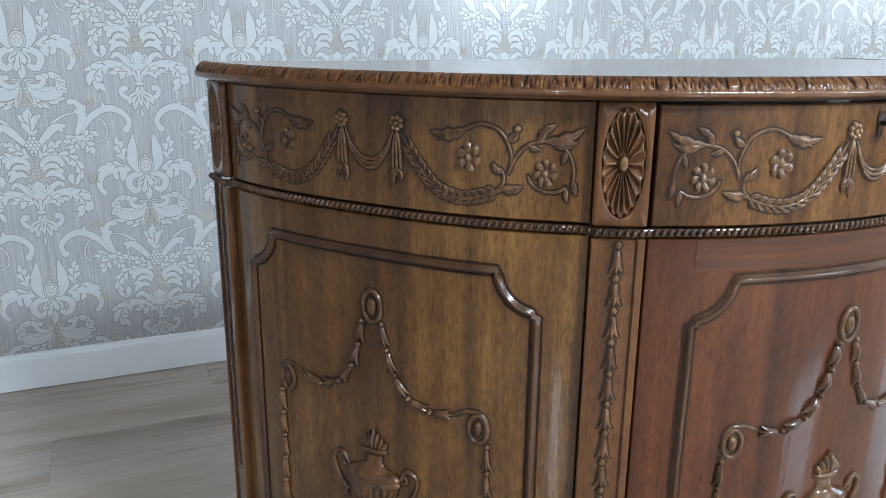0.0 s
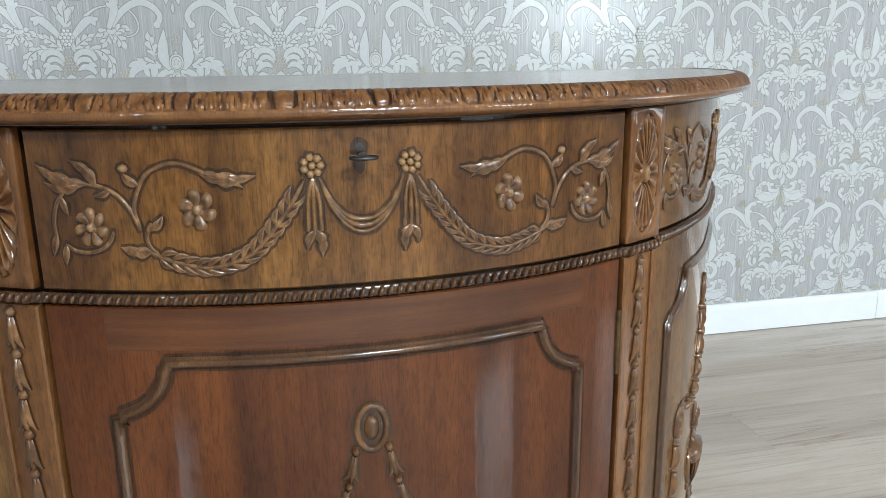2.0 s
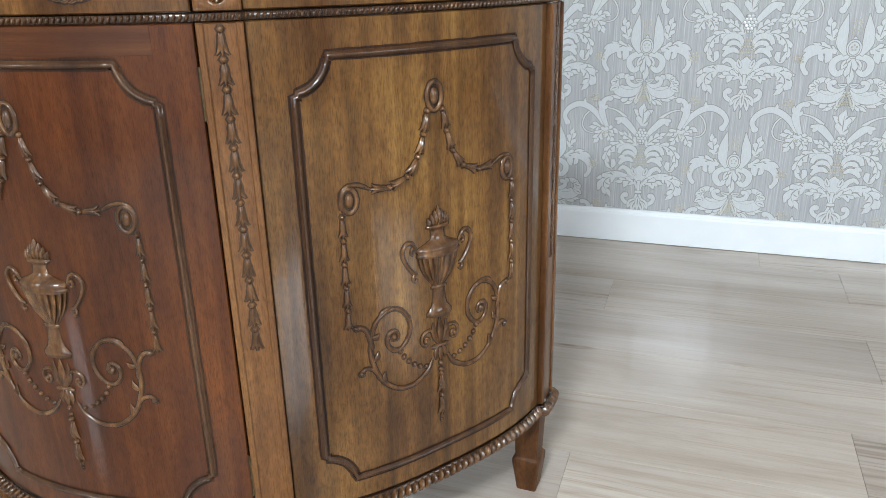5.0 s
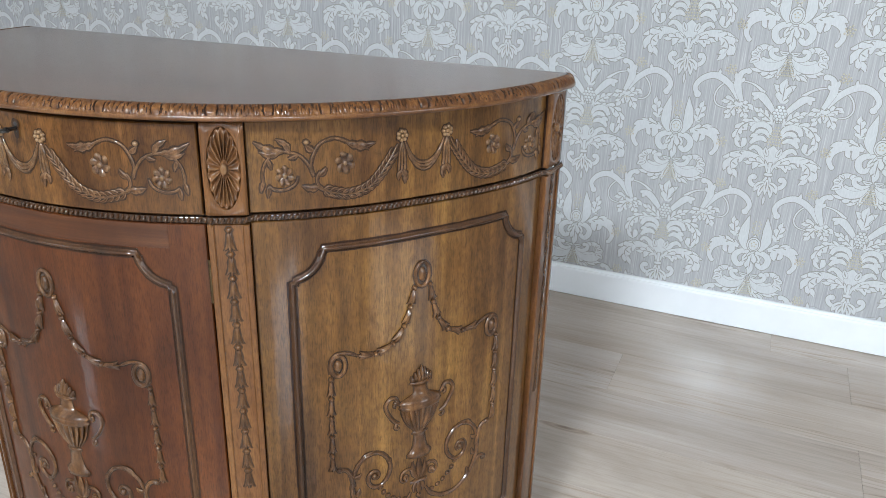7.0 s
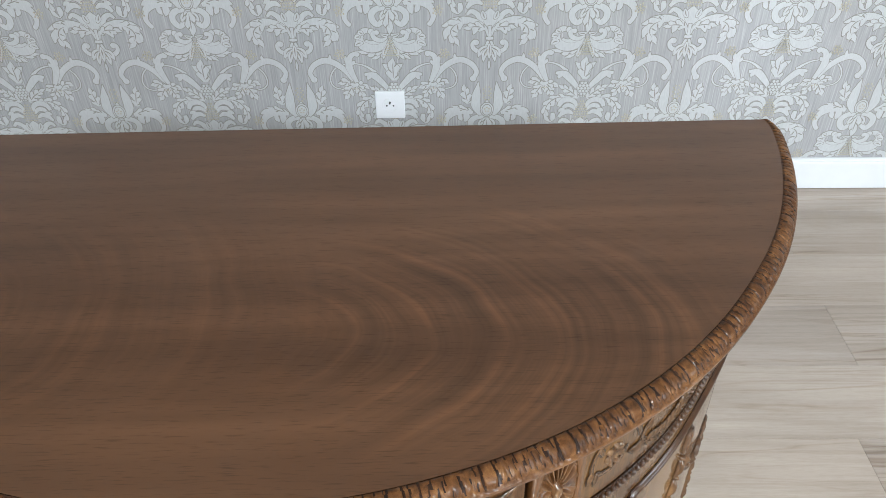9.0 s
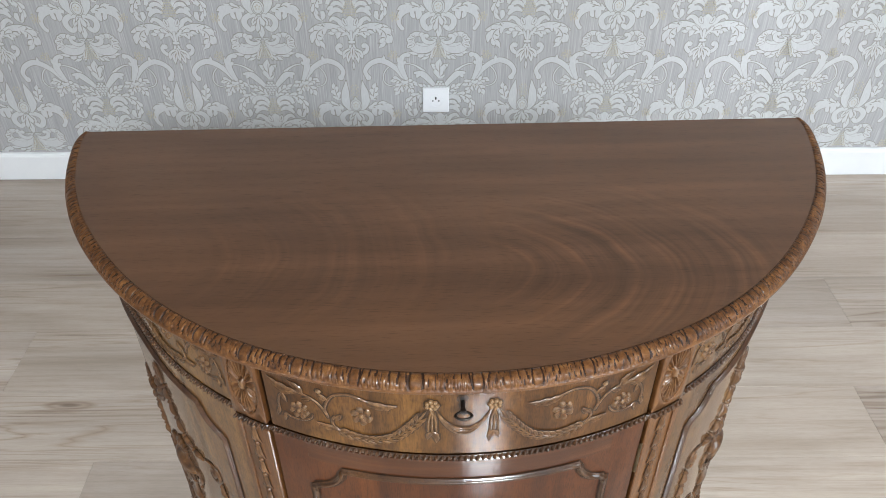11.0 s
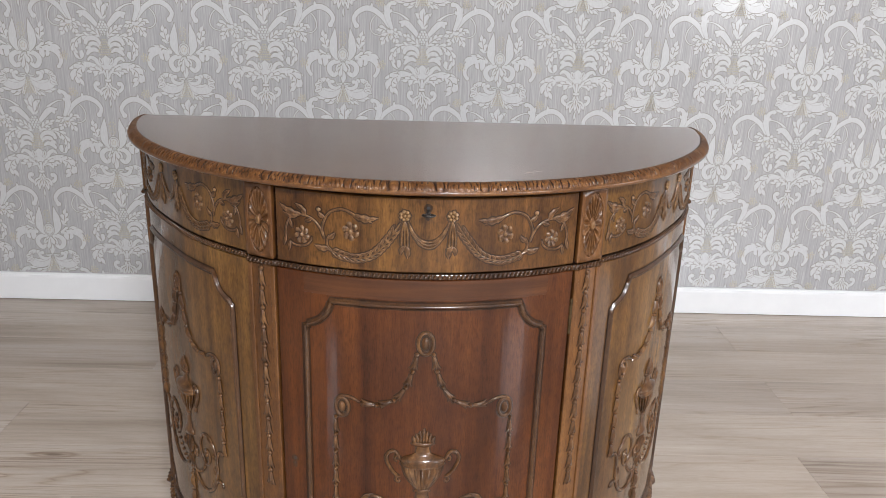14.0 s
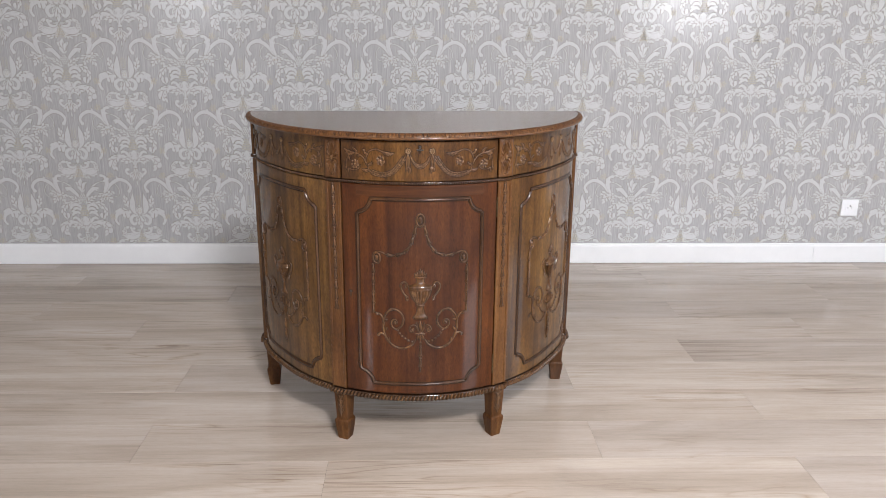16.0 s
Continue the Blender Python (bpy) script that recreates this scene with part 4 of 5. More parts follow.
def rope(name, z, r, pitch, out, reach, label, material):
    """Twisted rope moulding round the whole front."""
    g = Carving()
    line = []
    n = int(2 * reach / 0.004)
    for k in range(n + 1):
        s = -reach + 2 * reach * k / n
        base = (face_high(s - 0.003) + face_high(s + 0.003)) / 2
        line.append([(s, z + r * 1.05 * math.cos(a), base + out * max(-0.5, math.sin(a)) * 0.3) for a in np.linspace(-0.5, math.pi + 0.5, 9)])
    g.grid(line, slot=1)
    for k in range(int(2 * reach / pitch)):
        s = -reach + (k + 0.5) * pitch
        base = face_high(s)
        q = Carving()
        q.bead((s, z), pitch * 0.37, r * 1.16, out * 1.10, turn=-0.45, n=8, film_round=False)
        g.m += q.m
        g.f += [tuple(i + len(g.v) for i in f) for f in q.f]
        g.v += [(x, y, h + base) for x, y, h in q.v]
    g.made(name, on_front, material, cabinet, label)


rope("frieze_rope", Z_ROPE, 0.0036, 0.0062, 0.0046, A_POST + 0.004, "thin dark twisted rope moulding under the frieze", WOOD_MOULD)
rope("base_rope", 0.1585, 0.0085, 0.0105, 0.0105, A_POST + 0.004, "thick twisted rope moulding round the base", WOOD_CARVE)
for sx in (-1, 1):
    for zz, rr in ((Z_ROPE, 0.0048), (0.1585, 0.0105)):
        g = Carving()
        g.bead((sx * (A_POST + 0.002), zz), rr, rr * 1.1, rr * 1.9, n=12, film_round=False)
        g.made("rope_end", on_front, WOOD_CARVE, cabinet)
base = bmesh.new()
ring = [on_front(-A_POST + 2 * A_POST * k / 60, 0, -0.004) for k in range(61)]
lo = [base.verts.new((x, min(y, BACK_Y), 0.150)) for x, y, _ in ring]
hi = [base.verts.new((x, min(y, BACK_Y), 0.1675)) for x, y, _ in ring]
base.faces.new(lo), base.faces.new(hi)
for k in range(61):
    base.faces.new((lo[k], lo[(k + 1) % 61], hi[(k + 1) % 61], hi[k]))
part("bottom_board", base, WOOD_DARK, cabinet, "dark bottom board under the carcass")


# top with its carved nosing
def top_plan(a):
    a = abs(a)
    return float(np.interp(a, (0, 18, 40, 56, 75, 91), (0.4715, 0.4735, 0.4790, 0.4830, 0.4950, 0.5070)))


A_END = 90.7


def nose_scale(a):
    u = max(0.0, (abs(a) - 86.0) / (A_END - 86.0))
    return math.sqrt(max(0.02, 1 - u * u))


def make_top():
    n = 180
    kernel = np.hanning(13)
    kernel /= kernel.sum()
    angles = np.linspace(-A_END, A_END, n + 1)
    radii = np.convolve(np.pad([top_plan(a) for a in angles], 6, mode="edge"), kernel, "valid")

    def rad(a):
        r = float(np.interp(a, angles, radii))
        u = max(0.0, (abs(a) - 86.5) / (A_END - 86.5))
        return r - 0.010 * (1 - math.sqrt(max(0.0, 1 - 0.98 * u * u)))

    bm = bmesh.new()
    ring = []
    for a in angles:
        r = rad(a) - 0.0030
        ring.append((r * math.sin(radians(a)), min(-r * math.cos(radians(a)), -0.004)))
    hi = [bm.verts.new((x, y, Z_TOP)) for x, y in ring]
    lo = [bm.verts.new((x, y, 0.8790)) for x, y in ring]
    bm.faces.new(hi)
    bm.faces.new(lo)
    for a in range(len(ring)):
        b = (a + 1) % len(ring)
        bm.faces.new((lo[a], lo[b], hi[b], hi[a]))
    top = part("top", bm, WOOD_TOP, cabinet, "dark polished veneered half-round top")
    # profile from the sunk line at the rim, over the nose, to the underside
    prof = [(-0.0032, -0.0014), (-0.0020, 0.0005), (0.0012, 0.0003), (0.0046, -0.0010), (0.0076, -0.0030), (0.0098, -0.0056), (0.0108, -0.0080), (0.0110, -0.0092), (0.0124, -0.0102), (0.0128, -0.0130), (0.0112, -0.0154), (-0.0060, -0.0190)]
    cut = [0, 0.45, 1, 1, 1, 1, 0.8, 0.4, 0, 0, 0, 0]
    cols = 2600
    rows, depth = [], []
    run = 0.0
    last = None
    for k in range(cols + 1):
        a = -A_END + 2 * A_END * k / cols
        r = rad(a)
        here = (r * math.sin(radians(a)), -r * math.cos(radians(a)))
        run += math.dist(here, last) if last else 0
        last = here
        row, cuts = [], []
        period = 0.0560
        wander = 0.010 * noise.noise(Vector((run * 14, 3.1, 0)))
        p = ((run + wander) % period) / period
        for j, ((u, z), c) in enumerate(zip(prof, cut)):
            v = j / 7
            if p < 0.78:
                lean = 2.3 if p < 0.39 else -2.3
                w = (run + wander) / 0.0068 + lean * (v - 0.4) ** 2 * (1.2 + 0.9 * noise.noise(Vector((run * 30, 0, 5)))) + lean * 0.5 * v + 0.75 * noise.noise(Vector((run * 60, v * 2.6, 2)))
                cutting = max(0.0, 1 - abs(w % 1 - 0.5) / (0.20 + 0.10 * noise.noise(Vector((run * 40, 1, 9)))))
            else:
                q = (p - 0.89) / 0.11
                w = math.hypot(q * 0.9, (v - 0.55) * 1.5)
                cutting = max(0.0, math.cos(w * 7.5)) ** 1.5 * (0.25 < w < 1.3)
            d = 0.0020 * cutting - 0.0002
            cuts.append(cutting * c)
            d += 0.0004 * noise.noise(Vector((run * 120, v * 3, 0)))
            s = nose_scale(a)
            rr = r + (u - c * d * 0.80) * s
            zz = Z_TOP + z - c * d * 0.55
            row.append((rr * math.sin(radians(a)), min(-rr * math.cos(radians(a)), -0.004), zz))
        rows.append(row)
        depth.append(cuts)
    g = Carving()
    g.grid(rows)
    # faces past a set cut depth get the darker wood, the lip its own
    face_slots = [int(sum((depth[i][j], depth[i][j + 1], depth[i + 1][j], depth[i + 1][j + 1])) > 1.55) if j < 8 else 2 for i in range(cols) for j in range(len(prof) - 1)]
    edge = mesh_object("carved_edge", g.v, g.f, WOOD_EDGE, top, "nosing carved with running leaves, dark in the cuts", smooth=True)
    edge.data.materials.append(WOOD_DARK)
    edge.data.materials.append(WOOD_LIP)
    edge.data.polygons.foreach_set("material_index", face_slots)


make_top()


# legs: square taper on a spade foot
def leg(angle, r, carved):
    a = radians(angle)
    levels = [(0.0, 0.0300), (0.0015, 0.0318), (0.050, 0.0440), (0.0580, 0.0450), (0.0610, 0.0440), (0.0650, 0.0372), (0.069, 0.0362), (0.1500, 0.0436)]
    bm = bmesh.new()
    rings = []
    for z, w in levels:
        h, c = w / 2, w * 0.06
        pts = [(h - c, -h), (h, -h + c), (h, h - c), (h - c, h), (-h + c, h), (-h, h - c), (-h, -h + c), (-h + c, -h)]
        rings.append([bm.verts.new((x, y, z)) for x, y in pts])
    for p, q in zip(rings, rings[1:]):
        for k in range(8):
            bm.faces.new((p[k], p[(k + 1) % 8], q[(k + 1) % 8], q[k]))
    bm.faces.new(rings[0]), bm.faces.new(rings[-1])
    ob = part("leg", bm, WOOD_LEG, cabinet, "square tapered leg on a spade foot")
    ob.matrix_basis = pose(r * math.sin(a), -r * math.cos(a), 0, 0, 0, angle)
    if carved:
        g = Carving()
        for k in range(4):
            z = 0.082 + k * 0.015
            for sx in (-1, 1):
                g.leaf((0, z), (sx * 0.0125, z + 0.019), 0.0085, 0.0026, 0.15 * sx, 2)
        g.leaf((0, 0.074), (0, 0.147), 0.0060, 0.0030, 0, 0, 1.0)

        def face(s, z, h):
            return (s, -(0.0362 + 0.0074 * (z - 0.069) / 0.081) / 2 - h, z)

        g.made("leaf_carving", face, WOOD_SCROLL, ob)


for sx in (-1, 1):
    leg(sx * 28.7, 0.4500, True)
    leg(sx * 85.0, 0.4740, False)


# key standing in the drawer lock, its bow level
def drawer_key():
    root = tagged(new("key"), "small worn steel key standing in the drawer lock", "key")
    root.matrix_world = cabinet.matrix_world @ Matrix.Translation(on_front(-0.001, 0.8585, H_DOOR))
    bm = bmesh.new()
    bmesh.ops.create_cone(bm, cap_ends=True, segments=12, radius1=0.0022, radius2=0.0022, depth=0.0180, matrix=pose(0, -0.0070, 0, 90, 0, 0))
    bmesh.ops.create_cone(bm, cap_ends=True, segments=12, radius1=0.0032, radius2=0.0032, depth=0.0030, matrix=pose(0, -0.0135, 0, 90, 0, 0))
    part("shaft", bm, STEEL, root)
    rings = []
    bm = bmesh.new()
    for k in range(24):
        t = 2 * math.pi * k / 24
        c, s = math.cos(t), math.sin(t)
        rings.append([bm.verts.new((c * (0.0076 + 0.0016 * math.cos(q)), -0.0185 + s * (0.0046 + 0.0013 * math.cos(q)), 0.0013 * math.sin(q))) for q in np.linspace(0, 2 * math.pi, 8, endpoint=False)])
    for k in range(24):
        for j in range(8):
            bm.faces.new((rings[k][j], rings[(k + 1) % 24][j], rings[(k + 1) % 24][(j + 1) % 8], rings[k][(j + 1) % 8]))
    part("bow", bm, STEEL, root, smooth=True)


drawer_key()


# ---- sockets on the papered wall ----
def socket(x, z):
    y = R["north"]
    root = tagged(new("wall_socket"), "square white plastic power socket on the papered wall", "socket", group="wall sockets")
    root.matrix_world = pose(x, y, z)
    bm = boxed(-0.0415, 0.0415, -0.0105, -0.0005, -0.0415, 0.0415, 0.003)
    part("plate", bm, PLASTIC, root)

    def lathe(name, prof, material, n=28):
        b = bmesh.new()
        rings = [[b.verts.new((r * math.cos(2 * math.pi * k / n), yy, r * math.sin(2 * math.pi * k / n))) for k in range(n)] for r, yy in prof]
        for p, q in zip(rings, rings[1:]):
            for k in range(n):
                b.faces.new((p[k], p[(k + 1) % n], q[(k + 1) % n], q[k]))
        b.faces.new(rings[-1])
        return part(name, b, material, root)

    lathe("well", [(0.0225, -0.0104), (0.0222, -0.0118), (0.0205, -0.0120), (0.0195, -0.0108), (0.0190, -0.0107)], PLASTIC)
    for dx, dz in ((-0.0095, -0.001), (0.0095, -0.001)):
        b = bmesh.new()
        bmesh.ops.create_cone(b, cap_ends=True, segments=12, radius1=0.0024, radius2=0.0024, depth=0.0012, matrix=pose(dx, -0.0112, dz, 90, 0, 0))
        part("pin_hole", b, BLACK, root)
    b = bmesh.new()
    bmesh.ops.create_cone(b, cap_ends=True, segments=12, radius1=0.0028, radius2=0.0022, depth=0.010, matrix=pose(0, -0.0145, 0.0095, 90, 0, 0))
    part("earth_pin", b, STEEL, root)


for x, z in ((-0.031, 0.287), (2.137, 0.285)):
    socket(x, z)


# ---- wallpaper print ----
RISE, INK = 0.00005, 1.9


class Print:
    """Raised print in flat strokes, each with a fine taupe outline: along the wall, up, out."""

    def __init__(self):
        self.v, self.f, self.m, self.count, self.sub = [], [], [], 0, 0

    def ribbon(self, line, widths, low, lift, slot):
        nor = across(line)
        base, n = len(self.v), len(line)
        for k, (p, q) in enumerate(zip(line, nor)):
            w = float(np.interp(k / (n - 1), np.linspace(0, 1, len(widths)), widths)) / 2000
            e = min(0.0012, w * 0.5)
            for c, h in ((w, low), (w - e, lift), (-(w - e), lift), (-w, low)):
                self.v.append((p[0] + q[0] * c, p[1] + q[1] * c, h))
        for k in range(n - 1):
            for j in range(3):
                a = base + 4 * k + j
                self.f.append((a, a + 1, a + 5, a + 4))
                self.m.append(slot)
        for a in (base, base + 4 * (n - 1)):
            self.f.append((a, a + 1, a + 2, a + 3))
            self.m.append(slot)

    def level(self, join):
        """Heights of the outline and the white of the next shape; a joined one grows out of the shape before it."""
        if join:
            self.sub += 1
        else:
            self.count, self.sub = self.count + 1, 0
        return RISE * self.count + 0.00001 - 0.000001 * self.sub, RISE * self.count + 0.00003 + 0.000001 * self.sub

    def stroke(self, points, widths, both=True, step=0.005, vein=False, join=False):
        """A swelling stroke through points (mm); widths (mm) are spread evenly along it."""
        under, over = self.level(join)
        for sx in (1, -1) if both else (1,):
            line = smooth_line([(sx * x / 1000, z / 1000) for x, z in points], step)
            way = (line[-1] - line[-2]) / max(1e-9, np.linalg.norm(line[-1] - line[-2]))
            back = (line[0] - line[1]) / max(1e-9, np.linalg.norm(line[0] - line[1]))
            longer = np.vstack([line[0] + back * 0.0016, line[1:-1], line[-1] + way * 0.0016])
            self.ribbon(longer, [w + 2 * INK for w in widths], max(0.0, under - 0.0004), under, 1)
            self.ribbon(line, widths, over - 0.00001, over, 0)
            if vein and max(widths) > 9:
                a, b = int(len(line) * 0.18), max(int(len(line) * 0.18) + 2, int(len(line) * 0.72))
                self.ribbon(line[a : b + 1], (0.8, 3.4, 2.6, 0.5), over, over + 0.000012, 1)

    def leaf(self, x0, z0, x1, z1, wide, bend=0.0, both=True, join=False):
        dx, dz = x1 - x0, z1 - z0
        mx, mz = (x0 + x1) / 2 - dz * bend, (z0 + z1) / 2 + dx * bend
        self.stroke([(x0, z0), (mx, mz), (x1, z1)], (wide * (0.7 if join else 0.3), wide * 0.9, wide, wide * 0.75, 0.4), both, vein=not join, join=join)

    def acanthus(self, points, wide, lobes, both=True, tail=0.15, join=False):
        """A serrated leaf along a spine, with a taupe vein and dark slits between its lobes."""
        under, over = self.level(join)
        for sx in (1, -1) if both else (1,):
            line = smooth_line([(sx * x / 1000, z / 1000) for x, z in points], 0.003)
            nor = across(line)
            n = len(line)
            for slot, grow, low, lift in ((1, INK, under - 0.00002, under), (0, 0.0, over - 0.00001, over)):
                base = len(self.v)
                for k, (p, q) in enumerate(zip(line, nor)):
                    u = k / (n - 1)
                    env = max(tail, math.sin(math.pi * min(1, 0.12 + u * 0.88)) ** 0.7) if u < 0.5 else max(tail, math.sin(math.pi * (0.06 + u * 0.94)) ** 0.8)
                    row = []
                    for side, shift in ((1, 0.0), (-1, 0.45)):
                        saw = (u * lobes + shift) % 1
                        w = (wide * 0.54 * env * (0.50 + 0.50 * math.sin(math.pi * min(1, saw ** 1.7))) + grow) / 1000
                        row += [(side * w, low), (side * max(w - 0.0012, w * 0.5), lift)]
                    for c, h in (row[0], row[1], row[3], row[2]):
                        self.v.append((p[0] + q[0] * c, p[1] + q[1] * c, h))
                for k in range(n - 1):
                    for j in range(3):
                        a = base + 4 * k + j
                        self.f.append((a, a + 1, a + 5, a + 4))
                        self.m.append(slot)
            self.ribbon(line[int(n * 0.15) : int(n * 0.80)], (0.8, 3.0, 2.4, 0.6), over, over + 0.000012, 1)
            for i in range(lobes):
                for side, shift in ((1, 0.05), (-1, 0.5)):
                    k = int(n * (i + shift) / lobes)
                    m = max(0, k - max(2, int(0.34 * n / lobes)))
                    if n * 0.1 < k < n * 0.9:
                        tip = line[k] + nor[k] * side * wide * 0.34 / 1000
                        foot = line[m] + nor[m] * side * wide * 0.06 / 1000
                        self.ribbon(np.array([foot, (foot + tip) / 2, tip]), (0.6, 3.6, 2.6), over, over + 0.000014, 1)

    def dots(self, places, r, both=True, slot=0, lift=0.0):
        for sx in (1, -1) if both else (1,):
            for x, z in places:
                base = len(self.v)
                for k in range(6):
                    a = math.pi / 3 * k
                    self.v.append(((sx * x + r * math.cos(a)) / 1000, (z + r * math.sin(a)) / 1000, 0.0028 + lift))
                self.v.append((sx * x / 1000, z / 1000, 0.0038 + lift))
                for k in range(6):
                    self.f.append((base + k, base + (k + 1) % 6, base + 6))
                    self.m.append(slot)

    def disc(self, x, z, r, both=True, tall=1.0, join=True):
        """The round end of a scroll, or a boss of its own."""
        under, over = self.level(join)
        for sx in (1, -1) if both else (1,):
            for slot, rr, h in ((1, r + INK, under), (0, r, over)):
                base = len(self.v)
                for k in range(14):
                    a = 2 * math.pi * k / 14
                    self.v.append(((sx * x + rr * math.cos(a)) / 1000, (z + tall * rr * math.sin(a)) / 1000, h))
                self.f.append(tuple(range(base, base + 14)))
                self.m.append(slot)

    def mesh(self, name, materials, above=None):
        me = bpy.data.meshes.new(name)
        keep = [k for k, f in enumerate(self.f) if above is None or min(self.v[i][1] for i in f) > above]
        me.from_pydata([(x, -h, z) for x, z, h in self.v], [], [self.f[k] for k in keep])
        me.polygons.foreach_set("material_index", [self.m[k] for k in keep])
        for material in materials:
            me.materials.append(material)
        bm = bmesh.new()
        bm.from_mesh(me)
        bmesh.ops.delete(bm, geom=[v for v in bm.verts if not v.link_faces], context="VERTS")
        bm.normal_update()
        for f in bm.faces:
            if f.normal.y > 0:
                f.normal_flip()
        bm.to_mesh(me)
        bm.free()
        return me


def cluster(x, z, n=9, gap=6.0):
    out = []
    for k in range(n):
        r = gap * math.sqrt(k) * 0.62
        a = k * 2.4
        out.append((x + r * math.cos(a), z + r * math.sin(a)))
    return out


def lotus():
    p = Print()
    # side acanthus running out and drooping to a hook
    p.stroke([(40, -21), (62, -14), (90, -17), (112, -34), (118, -58), (110, -76)], (10, 22, 24, 19, 14, 11))
    p.acanthus([(46, -16), (70, -8), (99, 1)], 22, 2, join=True)
    p.leaf(84, -12, 122, -20, 17, 0.10, join=True)
    p.leaf(60, -18, 63, -50, 19, -0.12, join=True)
    p.leaf(78, -24, 70, -46, 14, 0.10, join=True)
    p.disc(108, -77, 6.5)
    # small leaf buds standing at either side
    p.acanthus([(54, 9), (60, 36), (66, 68)], 30, 3)
    # curls under the heart and the hanging leaf between them
    p.stroke([(8, -34), (30, -35), (45, -48), (44, -66), (32, -78), (20, -73)], (9, 15, 17, 17, 16, 11))
    p.disc(21, -71, 7.5)
    p.leaf(4, -40, 23, -66, 15, 0.10)
    p.acanthus([(0, -34), (-0.5, -64), (-1, -106)], 30, 2, both=False)
    # flame petals and the domed heart
    p.stroke([(18, -28), (30, -4), (31, 26), (25, 76)], (9, 27, 23, 1))
    p.leaf(0, -36, 0, 20, 30, 0, both=False)
    p.disc(0, -10, 18, both=False, tall=1.2, join=False)
    p.disc(0, -11, 13, both=False, tall=1.25, join=False)
    # lower palmette of nested scrolls and lobed leaves
    p.acanthus([(6, -124), (22, -150), (50, -158), (92, -152)], 27, 4)
    p.acanthus([(6, -126), (20, -154), (34, -166), (54, -176)], 22, 3)
    p.leaf(5, -130, 21, -176, 13, 0.06)
    p.stroke([(8, -116), (28, -132), (52, -134), (68, -124)], (8, 22, 24, 10))
    p.stroke([(8, -118), (26, -140), (52, -145), (76, -135), (83, -112), (69, -95), (52, -95)], (6, 17, 22, 25, 21, 16, 11))
    p.leaf(74, -128, 97, -138, 16, 0.12)
    p.leaf(80, -112, 96, -116, 15, 0.12)
    p.leaf(72, -104, 84, -94, 14, -0.12)
    p.disc(50, -97, 8)
    p.stroke([(7, -114), (24, -122), (42, -116), (46, -103), (36, -98)], (4, 11, 13, 12, 9))
    p.disc(35, -100, 6.5)
    p.leaf(3, -106, 26, -103, 10, -0.15)
    return p


def lotus_gold():
    p = Print()
    p.dots([(5 + 5 * (k % 2), 22 + 6.5 * k) for k in range(7)], 2.8)
    p.dots([(6.5 * math.cos(k * 1.2566 + 1.5708), -9 + 6.5 * math.sin(k * 1.2566 + 1.5708)) for k in range(5)], 2.6, both=False)
    p.dots(cluster(131, -40, 13, 6.6), 3.1)
    for j in range(8):
        p.dots([((i - j / 2) * 5.6, -116 - 7 * j) for i in range(j + 1)], 2.5, both=False)
    return p


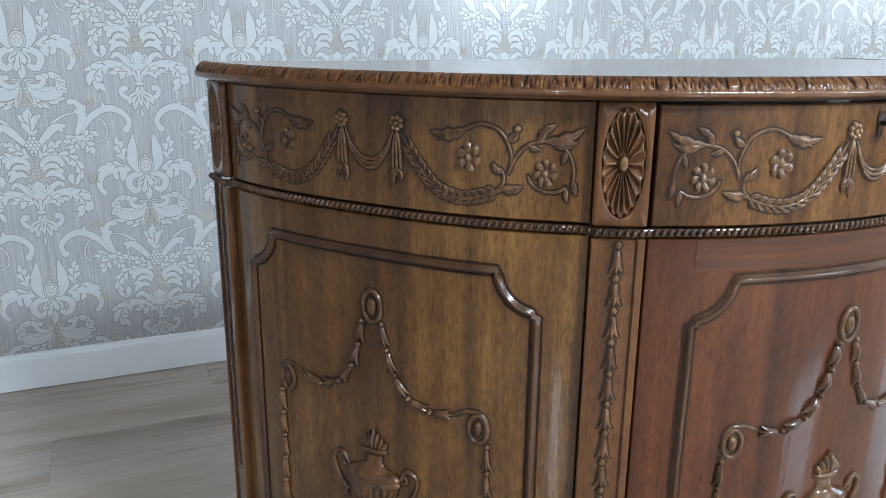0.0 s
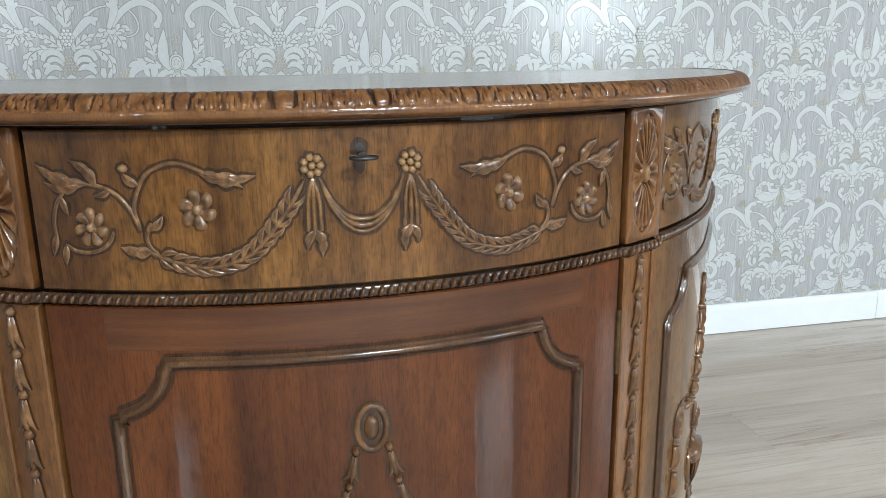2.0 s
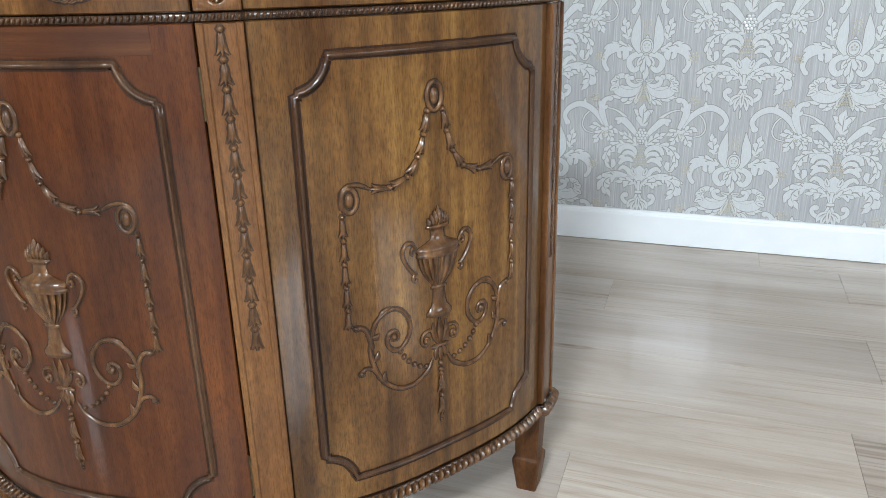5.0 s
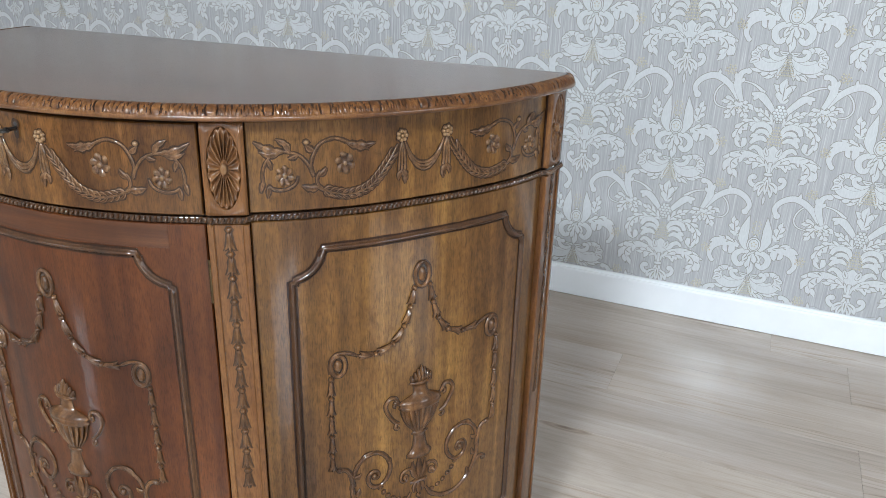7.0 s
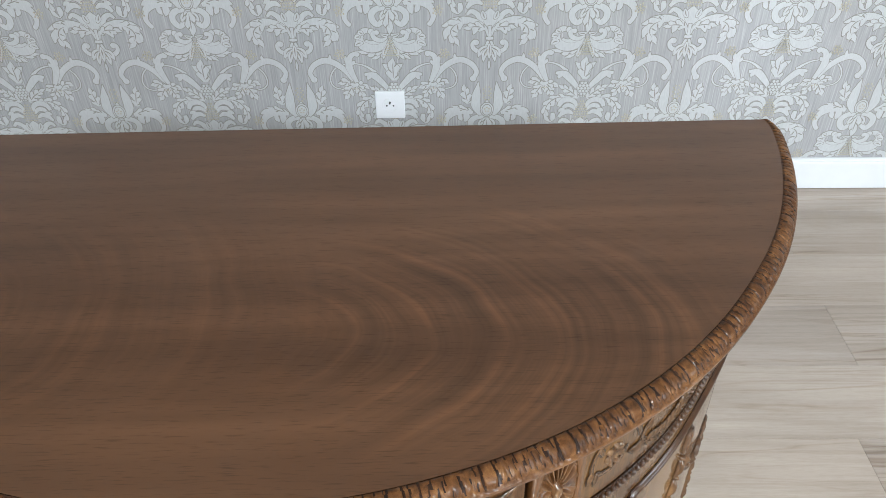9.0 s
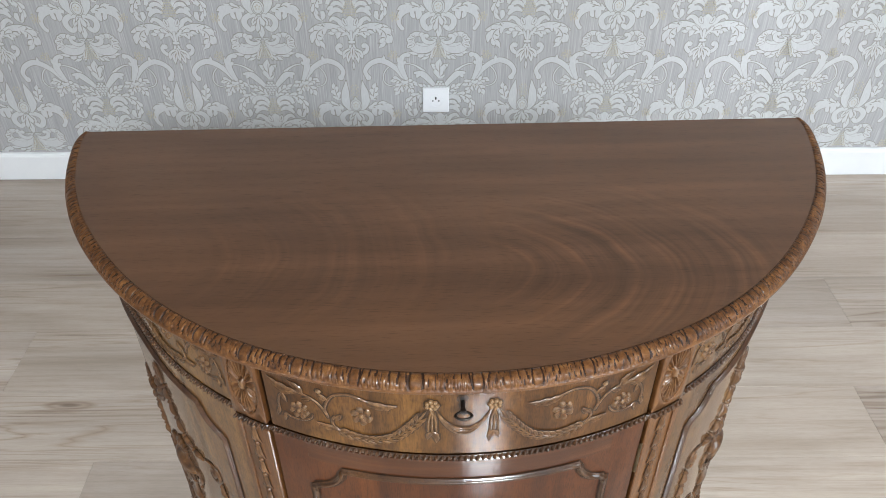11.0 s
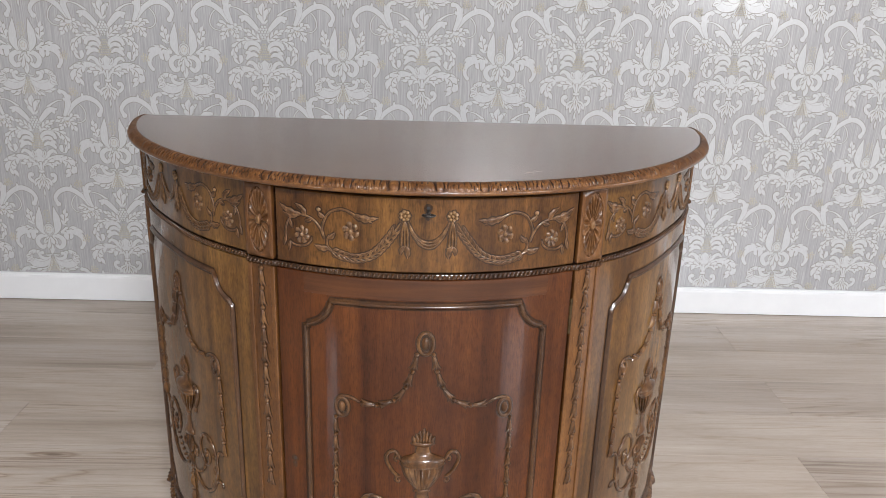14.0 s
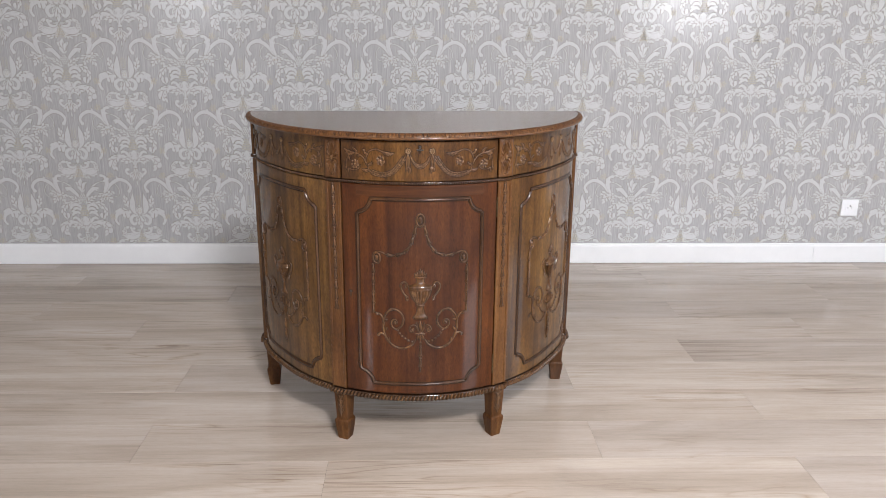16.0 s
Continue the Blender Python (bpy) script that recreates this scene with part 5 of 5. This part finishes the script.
def bouquet():
    """Motif between the lotuses, about the lotus height, with the great scrolls at its sides."""
    p = Print()
    # thin ring and tendril, then the C scroll with its thorn and ball end
    p.stroke([(124, 124), (150, 118), (170, 98), (176, 72), (165, 54), (141, 47)], (2.6, 3.4, 3.8, 3.8, 3.4, 2.4))
    p.stroke([(104, 125), (84, 121), (66, 112), (48, 98)], (3.0, 4.0, 6.0, 9.0))
    p.stroke([(224, 80), (231, 99), (217, 121), (190, 134), (167, 130), (146, 117), (128, 99), (112, 74)], (13, 13, 15, 17, 17, 16, 15, 11))
    p.disc(222, 78, 9)
    p.leaf(176, 132, 171, 152, 9, 0.1, join=True)
    p.stroke([(102, 68), (113, 92), (121, 120), (115, 145), (101, 155)], (10, 15, 20, 15, 11))
    p.leaf(118, 120, 129, 149, 11, -0.1, join=True)
    p.leaf(114, 122, 105, 134, 10, 0.1, join=True)
    p.disc(97, 153, 8)
    # vine leaves hanging where the scrolls meet
    p.acanthus([(118, 61), (136, 70), (155, 65)], 25, 2)
    p.acanthus([(114, 60), (126, 42), (140, 18)], 33, 3)
    p.acanthus([(106, 58), (96, 44), (84, 22)], 30, 3)
    p.acanthus([(104, 60), (88, 60), (70, 50)], 24, 2)
    p.stroke([(120, 66), (110, 60), (99, 65)], (8, 11, 8))
    # horns flying out beneath the bud
    p.stroke([(9, 22), (14, 44), (34, 70), (56, 90), (80, 93)], (5, 11, 17, 20, 7))
    p.leaf(62, 90, 72, 76, 12, 0.1, join=True)
    p.stroke([(3, 20), (5, 44), (10, 66)], (4, 6, 2))
    # three-lobed bud
    p.leaf(2, 80, 28, 124, 21, 0.16)
    p.acanthus([(0, 74), (0, 100), (0, 140)], 38, 2, both=False)
    # upper leaf and the drooping outer leaf
    p.acanthus([(12, 16), (34, 36), (68, 56)], 27, 4)
    p.acanthus([(34, 14), (66, 18), (92, 2), (102, -26), (92, -54), (82, -58)], 26, 6)
    p.leaf(76, -2, 106, -8, 16, 0.1, join=True)
    p.leaf(80, -30, 82, -58, 15, -0.1, join=True)
    # nested shell of curls
    p.stroke([(12, -14), (20, 4), (38, 12), (56, 6), (64, -10)], (7, 13, 15, 15, 10))
    p.stroke([(14, -22), (28, -8), (44, -8), (54, -20)], (6, 12, 13, 8))
    p.stroke([(20, -34), (34, -26), (50, -30), (62, -44)], (6, 14, 15, 8))
    p.leaf(46, -20, 65, -26, 12, 0.12, join=True)
    # tulip bowl with the ruff curling from its foot
    p.stroke([(4, -90), (22, -78), (34, -60), (50, -52), (61, -62)], (12, 16, 14, 13, 7))
    p.stroke([(0, -94), (0, -82), (0, -64), (0, -44)], (16, 36, 40, 2), both=False)
    p.leaf(12, -74, 21, -50, 14, -0.05)
    # lower acanthus pair, inner leaf over the arching outer one
    p.stroke([(4, -120), (12, -98), (34, -82), (66, -76), (98, -82), (127, -92)], (5, 9, 15, 21, 22, 4))
    p.acanthus([(70, -80), (96, -92), (104, -114), (82, -146)], 40, 4)
    p.leaf(98, -98, 121, -130, 21, 0.12, join=True)
    p.acanthus([(12, -100), (36, -94), (70, -98)], 27, 3)
    p.leaf(30, -96, 44, -116, 13, 0.1, join=True)
    # stalk, knot, curls and fan
    p.stroke([(0, -92), (0, -112), (0, -128)], (9, 6, 9), both=False)
    p.stroke([(-10, -126), (0, -127), (10, -126)], (7, 8, 7), both=False)
    p.stroke([(4, -134), (10, -152), (26, -164), (42, -156), (46, -142), (38, -132)], (6, 10, 12, 12, 11, 8))
    p.disc(36, -138, 8)
    p.leaf(4, -150, 30, -180, 17, 0.14)
    p.leaf(3, -152, 16, -194, 14, 0.08)
    p.leaf(0, -142, 0, -186, 13, 0, both=False)
    p.leaf(0, -190, 0, -216, 7, 0, both=False)
    # cluster of grapes over the shell
    for j, n in enumerate((2, 3, 4, 3, 2)):
        for slot, r, lift in ((1, 6.2, 0.0), (0, 4.6, 0.0004)):
            p.dots([((i - (n - 1) / 2) * 9.5, 30 + 8.4 * j) for i in range(n)], r, False, slot, lift)
    return p


def bouquet_gold():
    p = Print()
    for j in range(7):
        n = (5, 6, 6, 5, 4, 3, 2)[j]
        p.dots([((i - (n - 1) / 2) * 7.4, -42 + 8.2 * j) for i in range(n)], 2.9, both=False)
    p.dots(cluster(143, 153, 15, 6.4), 3.0)
    p.dots([(110, 52), (104, 50), (116, 51)], 2.2)
    p.dots([(9, -168), (5, -158)], 1.8)
    return p


LAT_X, LAT_Z, STEP_X, STEP_Z = 0.777, 0.2725, 0.53, 0.3215


def paper_the_wall():
    kinds = [("lotus_print", lotus(), (PEARL, TAUPE), 0.0), ("lotus_fleck", lotus_gold(), (GOLD,), 0.0), ("bouquet_print", bouquet(), (PEARL, TAUPE), 0.5), ("bouquet_fleck", bouquet_gold(), (GOLD,), 0.5)]
    for name, print_, material, off in kinds:
        whole = print_.mesh(name, material)
        for j in range(-1, 6):
            z = LAT_Z + STEP_Z * j + (0.012 if off else 0.004)
            me = whole if j > 0 else print_.mesh(name, material, 0.096 - z)
            if not me.polygons:
                continue
            for i in range(-10, 10):
                x = LAT_X + STEP_X * (i + off + 0.5 * (j % 2)) - (0.0 if off else 0.003)
                if R["west"] + 0.26 < x < R["east"] - 0.3:
                    ob = new("wallpaper_motif", me)
                    ob.parent = wall_north
                    ob.location = (x, R["north"], z)


lay_floor()
paper_the_wall()
